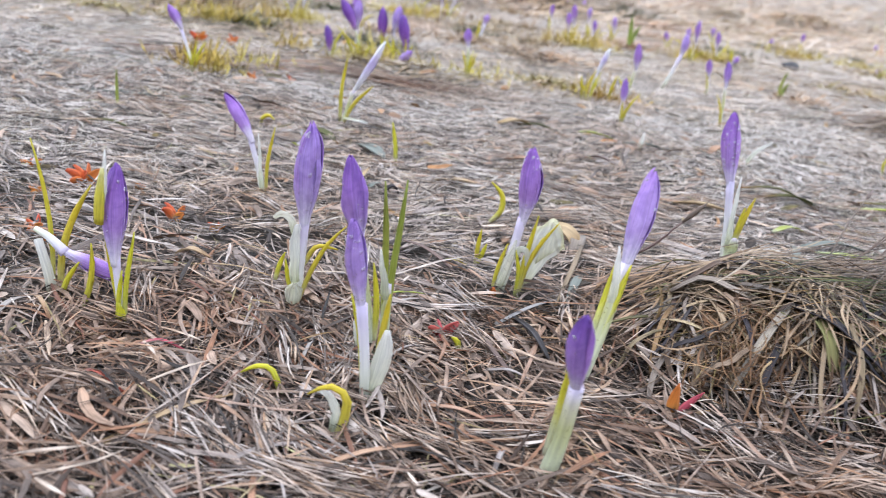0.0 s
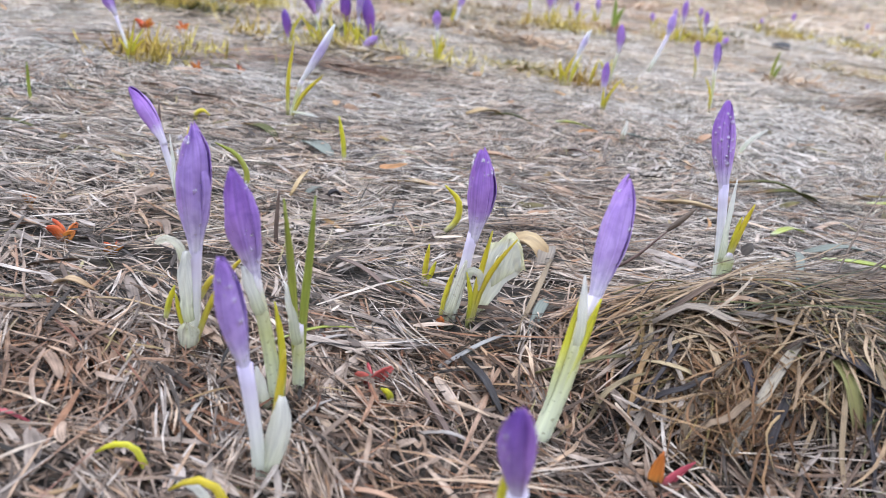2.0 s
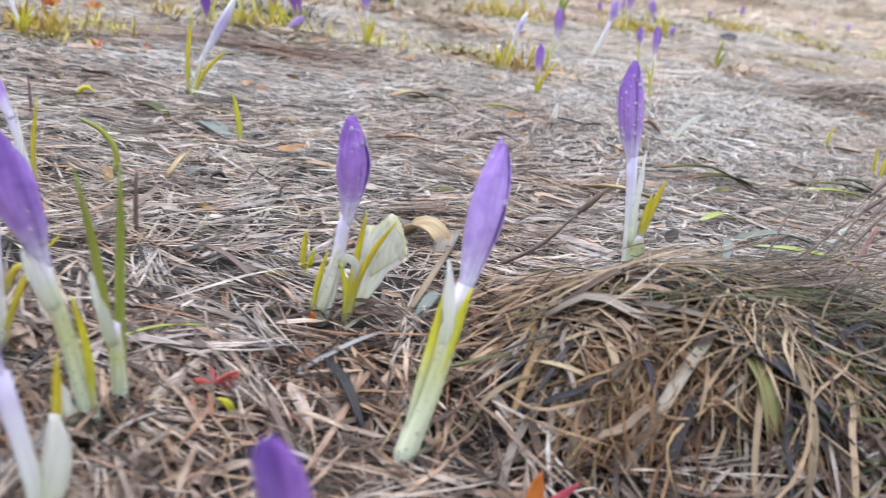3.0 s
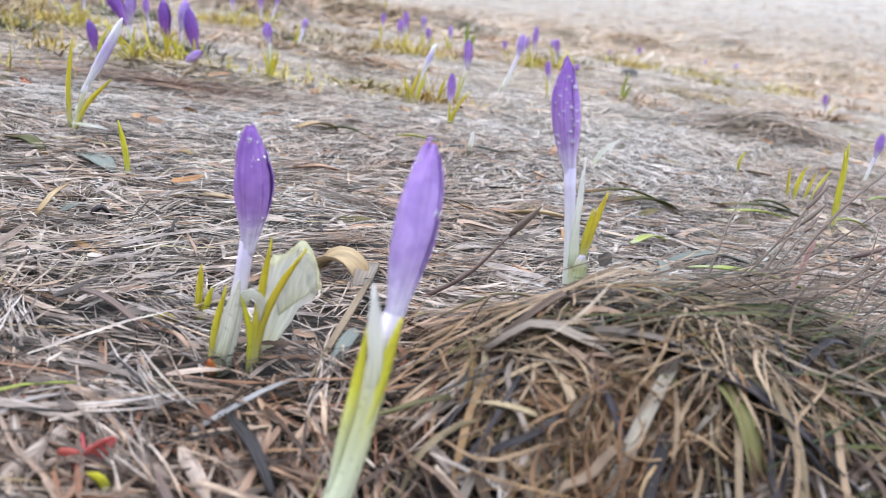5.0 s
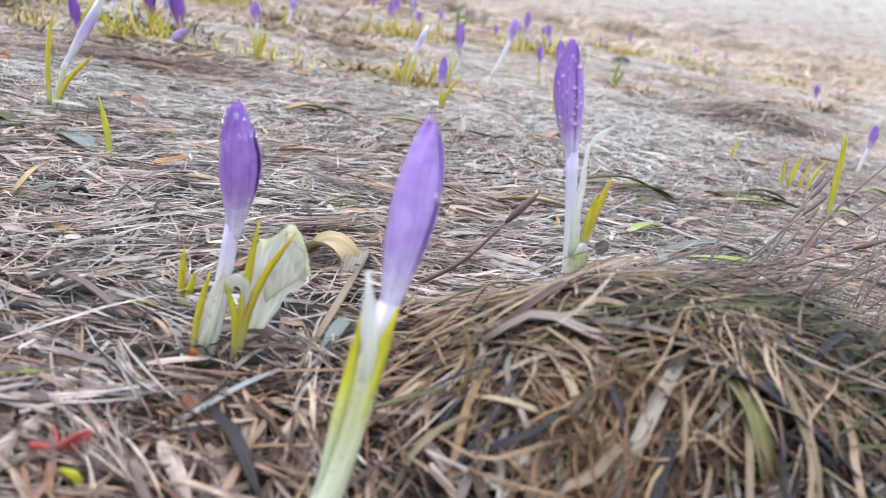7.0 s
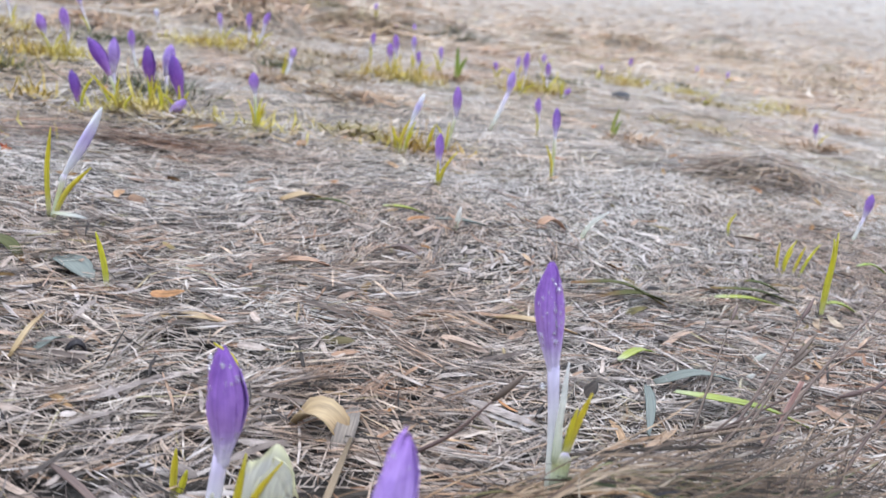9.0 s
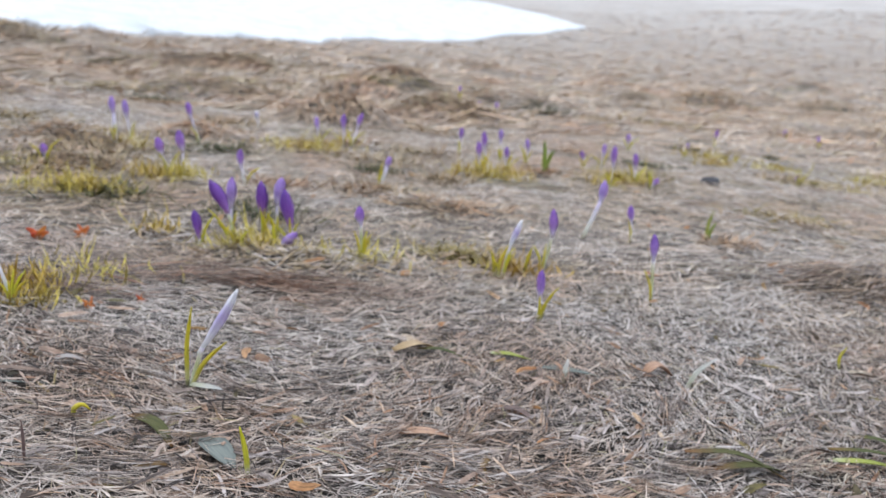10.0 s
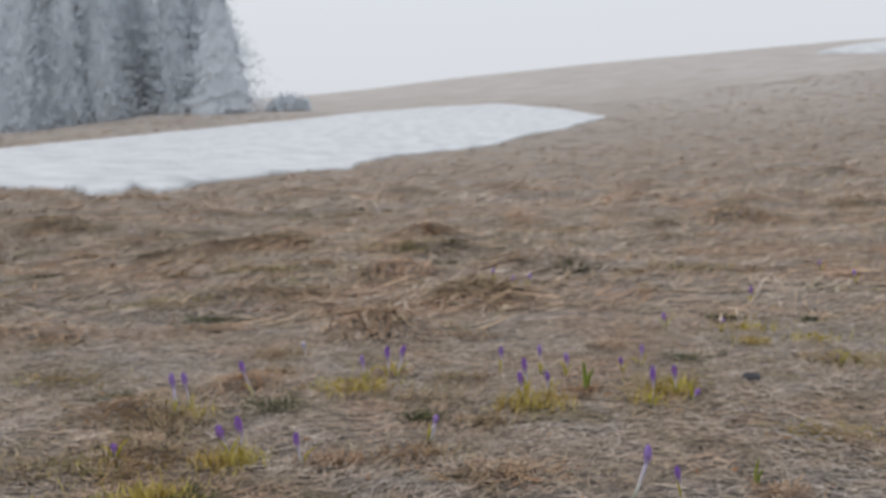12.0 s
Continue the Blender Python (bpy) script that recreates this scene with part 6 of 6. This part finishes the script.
shoot([[(0.691, 1.306, 0.0), (0.688, 1.306, 0.018), (0.694, 1.306, 0.034)]], "small yellow leaf sprout", None, 0.005)
shoot([[(-0.205, 1.031, 0.0), (-0.204, 1.031, 0.012), (-0.196, 1.031, 0.017), (-0.188, 1.031, 0.012)]], "small curled yellow leaf", None, 0.006)
shoot([[(-0.211, 0.950, 0.0), (-0.2115, 0.952, 0.02), (-0.213, 0.954, 0.042)]], "thin reddish-brown stalk standing in the straw", m_twig, 0.0026, part_name="stem")
litter([(0.402, 1.009, 0.008), (0.44, 1.006, 0.016), (0.484, 1.020, 0.006)], 0.012, m_olive, "olive leaf with brown end on pale straw")
litter([(0.543, 1.053, 0.006), (0.58, 1.045, 0.012), (0.625, 1.043, 0.006)], 0.010, m_green, "long green leaf lying on the straw")
litter([(0.595, 1.105, 0.006), (0.615, 1.092, 0.012), (0.645, 1.075, 0.006)], 0.010, m_olive, "dark green leaf pressed into the straw")
litter([(-0.075, 1.01, 0.006), (-0.06, 0.99, 0.009), (-0.04, 0.968, 0.005)], 0.026, m_slate, "broad grey leaf pressed flat in the grass", fold=0.15)
litter([(-0.275, 1.13, 0.006), (-0.258, 1.137, 0.012), (-0.235, 1.14, 0.006)], 0.012, m_bone, "bleached white leaf scrap on the grass")
litter([(0.395, 1.215, 0.005), (0.412, 1.22, 0.014), (0.430, 1.218, 0.006)], 0.018, m_brown, "crumpled reddish-brown leaf on the grass", fold=0.5)
litter([(0.27, 1.215, 0.006), (0.30, 1.20, 0.010), (0.335, 1.198, 0.005)], 0.014, m_slate, "dark wet leaf pressed into pale grass")
litter([(0.205, 1.11, 0.006), (0.225, 1.10, 0.012), (0.245, 1.085, 0.006)], 0.012, m_twig, "small black-brown leaf scrap")
litter([(-0.003, 0.603, 0.010), (0.022, 0.619, 0.012), (0.049, 0.631, 0.009)], 0.0022, m_green, "thin green grass stem lying on the straw", "grass_stalk", "grass")
litter([(0.011, 0.726, 0.010), (0.036, 0.697, 0.013), (0.061, 0.674, 0.008)], 0.0042, m_twig, "dark brown stick lying on the straw", "stick", "stick", twist=0.0)
litter([(0.108, 0.602, 0.010), (0.121, 0.577, 0.013), (0.133, 0.552, 0.009)], 0.0055, m_blade_dark, "long blackened leaf strip on the straw")
litter([(0.169, 0.750, 0.012), (0.154, 0.686, 0.016), (0.139, 0.627, 0.011)], 0.0040, m_blade_tan, "long tan stalk across the straw", "dead_stalk", "dead stalk")
litter([(0.293, 0.958, 0.006), (0.322, 0.932, 0.014), (0.361, 0.929, 0.006)], 0.012, m_brown, "rusty brown dead leaf on pale grass", fold=0.5)
litter([(0.389, 0.840, 0.012), (0.375, 0.802, 0.016), (0.361, 0.767, 0.014)], 0.0075, m_slate, "dark green leaf strip hanging to the tussock")
litter([(0.379, 0.877, 0.010), (0.400, 0.890, 0.013), (0.421, 0.900, 0.007)], 0.0080, m_green, "short green leaf in pale grass")
litter([(-0.049, 0.828, 0.008), (-0.046, 0.852, 0.018), (-0.044, 0.877, 0.020)], 0.0042, m_brown, "reddish-brown stalk leaning in grey grass", "dead_stalk", "dead stalk")
litter([(-0.038, 0.841, 0.008), (-0.033, 0.854, 0.011), (-0.028, 0.867, 0.007)], 0.0070, m_slate, "small grey-green leaf scrap on the grass")
litter([(-0.020, 0.846, 0.006), (-0.014, 0.848, 0.012), (-0.008, 0.849, 0.006)], 0.0090, m_blade_dark, "small black leaf scrap on the grass", fold=0.6)
litter([(0.675, 1.065, 0.006), (0.692, 1.055, 0.012), (0.711, 1.043, 0.006)], 0.011, m_green, "green leaf lying on pale straw")
litter([(0.838, 1.234, 0.006), (0.853, 1.226, 0.013), (0.870, 1.216, 0.006)], 0.011, m_green, "green leaf lying on pale straw")
for x, y, h in ((0.484, 0.865, 0.014), (0.516, 0.906, 0.016)):
    shoot([[(x - 0.003, y, 0.002), (x, y, h * 0.6), (x + 0.005, y, h)]], "small white leaf scrap standing in the straw", m_sheath, 0.006, "leaf_scrap", "leaf litter", "litter in the straw")
shoot([[(0.456, 0.776, 0.0), (0.459, 0.777, 0.028), (0.464, 0.778, 0.056)]], "pale pink stalk standing behind the tussock", m_pink, 0.0045, "dead_stalk", "dead stalk", "litter in the straw", part_name="stem", fold=0.8, profile=(1.0, 1.0, 0.95, 0.9, 0.8))
shoot([[(-0.038, 0.740, 0.0), (-0.038, 0.740, 0.022), (-0.037, 0.741, 0.048)]], "thin rusty stalk standing in the straw", m_twig, 0.0030, "dead_stalk", "dead stalk", "litter in the straw", part_name="stem")
for i, (x, y, a, ln, w, mt, lb) in enumerate([(-0.022, 0.529, 1.5, 0.055, 0.004, m_bone, "pale dry stem lying in straw"), (0.028, 0.608, 0.75, 0.05, 0.005, m_bone, "pale dry stem beside a crocus"), (0.185, 0.60, 0.7, 0.10, 0.006, m_brown, "long tan stem across the straw"), (-0.07, 0.44, 0.9, 0.08, 0.007, m_brown, "long brown stem across the litter"), (0.03, 0.43, 0.6, 0.07, 0.006, m_brown, "split brown stem in the litter"), (-0.02, 0.64, 0.25, 0.06, 0.007, m_bone, "wide pale stem lying in straw"),
                                              (-0.105, 0.500, 0.1, 0.028, 0.005, m_red, "red stalk end in the litter"), (-0.12, 0.455, -0.4, 0.035, 0.005, m_red, "reddish stalk in the litter"), (0.105, 0.53, -0.2, 0.032, 0.005, m_bone, "bleached white stalk in straw"), (0.035, 0.545, 1.0, 0.04, 0.003, m_bone, "thin pale stalk bent over"),
                                              (-0.205, 0.512, 1.4, 0.036, 0.008, m_bone, "bleached white stalk standing in straw"), (-0.19, 0.52, -0.8, 0.04, 0.005, m_brown, "brown stalk lying in straw"), (0.075, 0.485, -0.3, 0.045, 0.006, m_brown, "brown flattened stalk in litter"), (-0.10, 0.62, 0.05, 0.07, 0.003, m_brown, "thin pinkish-brown stalk on straw"),
                                              (0.10, 0.445, 1.3, 0.022, 0.005, m_bone, "short pink-white stalk stub"), (-0.02, 0.42, 0.7, 0.05, 0.006, m_bone, "pale stalk lying flat"), (0.12, 0.62, 0.8, 0.07, 0.006, m_grey, "grey stalk across the straw"), (0.09, 0.56, 2.1, 0.07, 0.006, m_twig, "dark wet stalk in the litter")]):
    dx, dy = math.cos(a) * ln / 2, math.sin(a) * ln / 2
    up = 0.015 if x > 0.22 else 0.0
    litter([(x - dx, y - dy, 0.006 + up), (x, y, 0.011 + up), (x + dx, y + dy, 0.007 + up)], w * 0.55, mt, lb, "dead_stalk", "dead stalk", 0.4, (0.8, 1, 1, 0.9, 0.6))


def twig(pts, r0, label):
    pts = [(pts[0][0], pts[0][1], min(pts[0][2], Z(*pts[0][:2]) + 0.006))] + list(pts[1:])
    t = thing("grass_stalk", pts[0], label, "grass stalk", "dark stalks over the tussock")
    r0 *= 1.3
    neck(t, pts, (r0, r0 * 0.8, r0 * 0.4), m_twig, 5, 8, "stem")
    end = np.array(pts[-1])
    d = end - np.array(pts[-2])
    d /= np.linalg.norm(d)
    o = np.array(t.location)
    v, f, uv = tube(smooth_path([end - o, end - o + d * 0.012, end - o + d * 0.026], 7), (r0 * 0.6, r0 * 1.5, r0 * 1.2, r0 * 0.3), 5)
    part("seed_head", mesh_of("seed_head", v, f, m_twig, uv), t)


twig([(0.38, 0.70, 0.07), (0.44, 0.74, 0.082), (0.52, 0.80, 0.115)], 0.0009, "dark dry stalk arching from the tussock")
twig([(0.42, 0.68, 0.07), (0.50, 0.74, 0.075), (0.60, 0.80, 0.09)], 0.0009, "dark dry stalk arching from the tussock")
twig([(0.36, 0.72, 0.06), (0.40, 0.78, 0.062), (0.44, 0.84, 0.075)], 0.0008, "dark dry stalk arching from the tussock")
twig([(0.20, 0.745, 0.01), (0.225, 0.74, 0.03), (0.245, 0.735, 0.058)], 0.0012, "reddish dry stalk leaning beside a crocus")
twig([(0.46, 0.62, 0.06), (0.52, 0.68, 0.075), (0.58, 0.76, 0.10)], 0.0008, "dark dry stalk arching from the tussock")

rt = np.random.RandomState(55)
for _ in range(16):
    x0, y0 = 0.40 + rt.uniform(-0.06, 0.14), 0.70 + rt.uniform(-0.05, 0.08)
    a, ln, up = rt.normal(0.40, 0.25), rt.uniform(0.08, 0.18), rt.uniform(0.22, 0.55)
    z0 = Z(x0, y0) + 0.006
    twig([(x0, y0, z0), (x0 + 0.5 * ln * math.cos(a), y0 + 0.5 * ln * math.sin(a), z0 + 0.35 * ln * up), (x0 + ln * math.cos(a), y0 + ln * math.sin(a), z0 + ln * up)], rt.uniform(0.0007, 0.0011), "thin dark dry stalk arching from the tussock")


def stone(x, y, size):
    bm = bmesh.new()
    bmesh.ops.create_icosphere(bm, subdivisions=3, radius=1.0)
    for v in bm.verts:
        k = 1 + 0.22 * noise.noise(v.co * 1.7) + 0.08 * noise.noise(v.co * 5)
        v.co = Vector((v.co.x * size * k, v.co.y * size * 0.7 * k, v.co.z * size * 0.5 * k))
    me = bpy.data.meshes.new("stone")
    bm.to_mesh(me)
    bm.free()
    me.materials.append(m_stone)
    ob = new("stone", me)
    ob.location = (x, y, Z(x, y) + size * 0.25)
    tagged(ob, "small dark stone lying in the meadow grass", "stone")


stone(0.985, 2.60, 0.028)
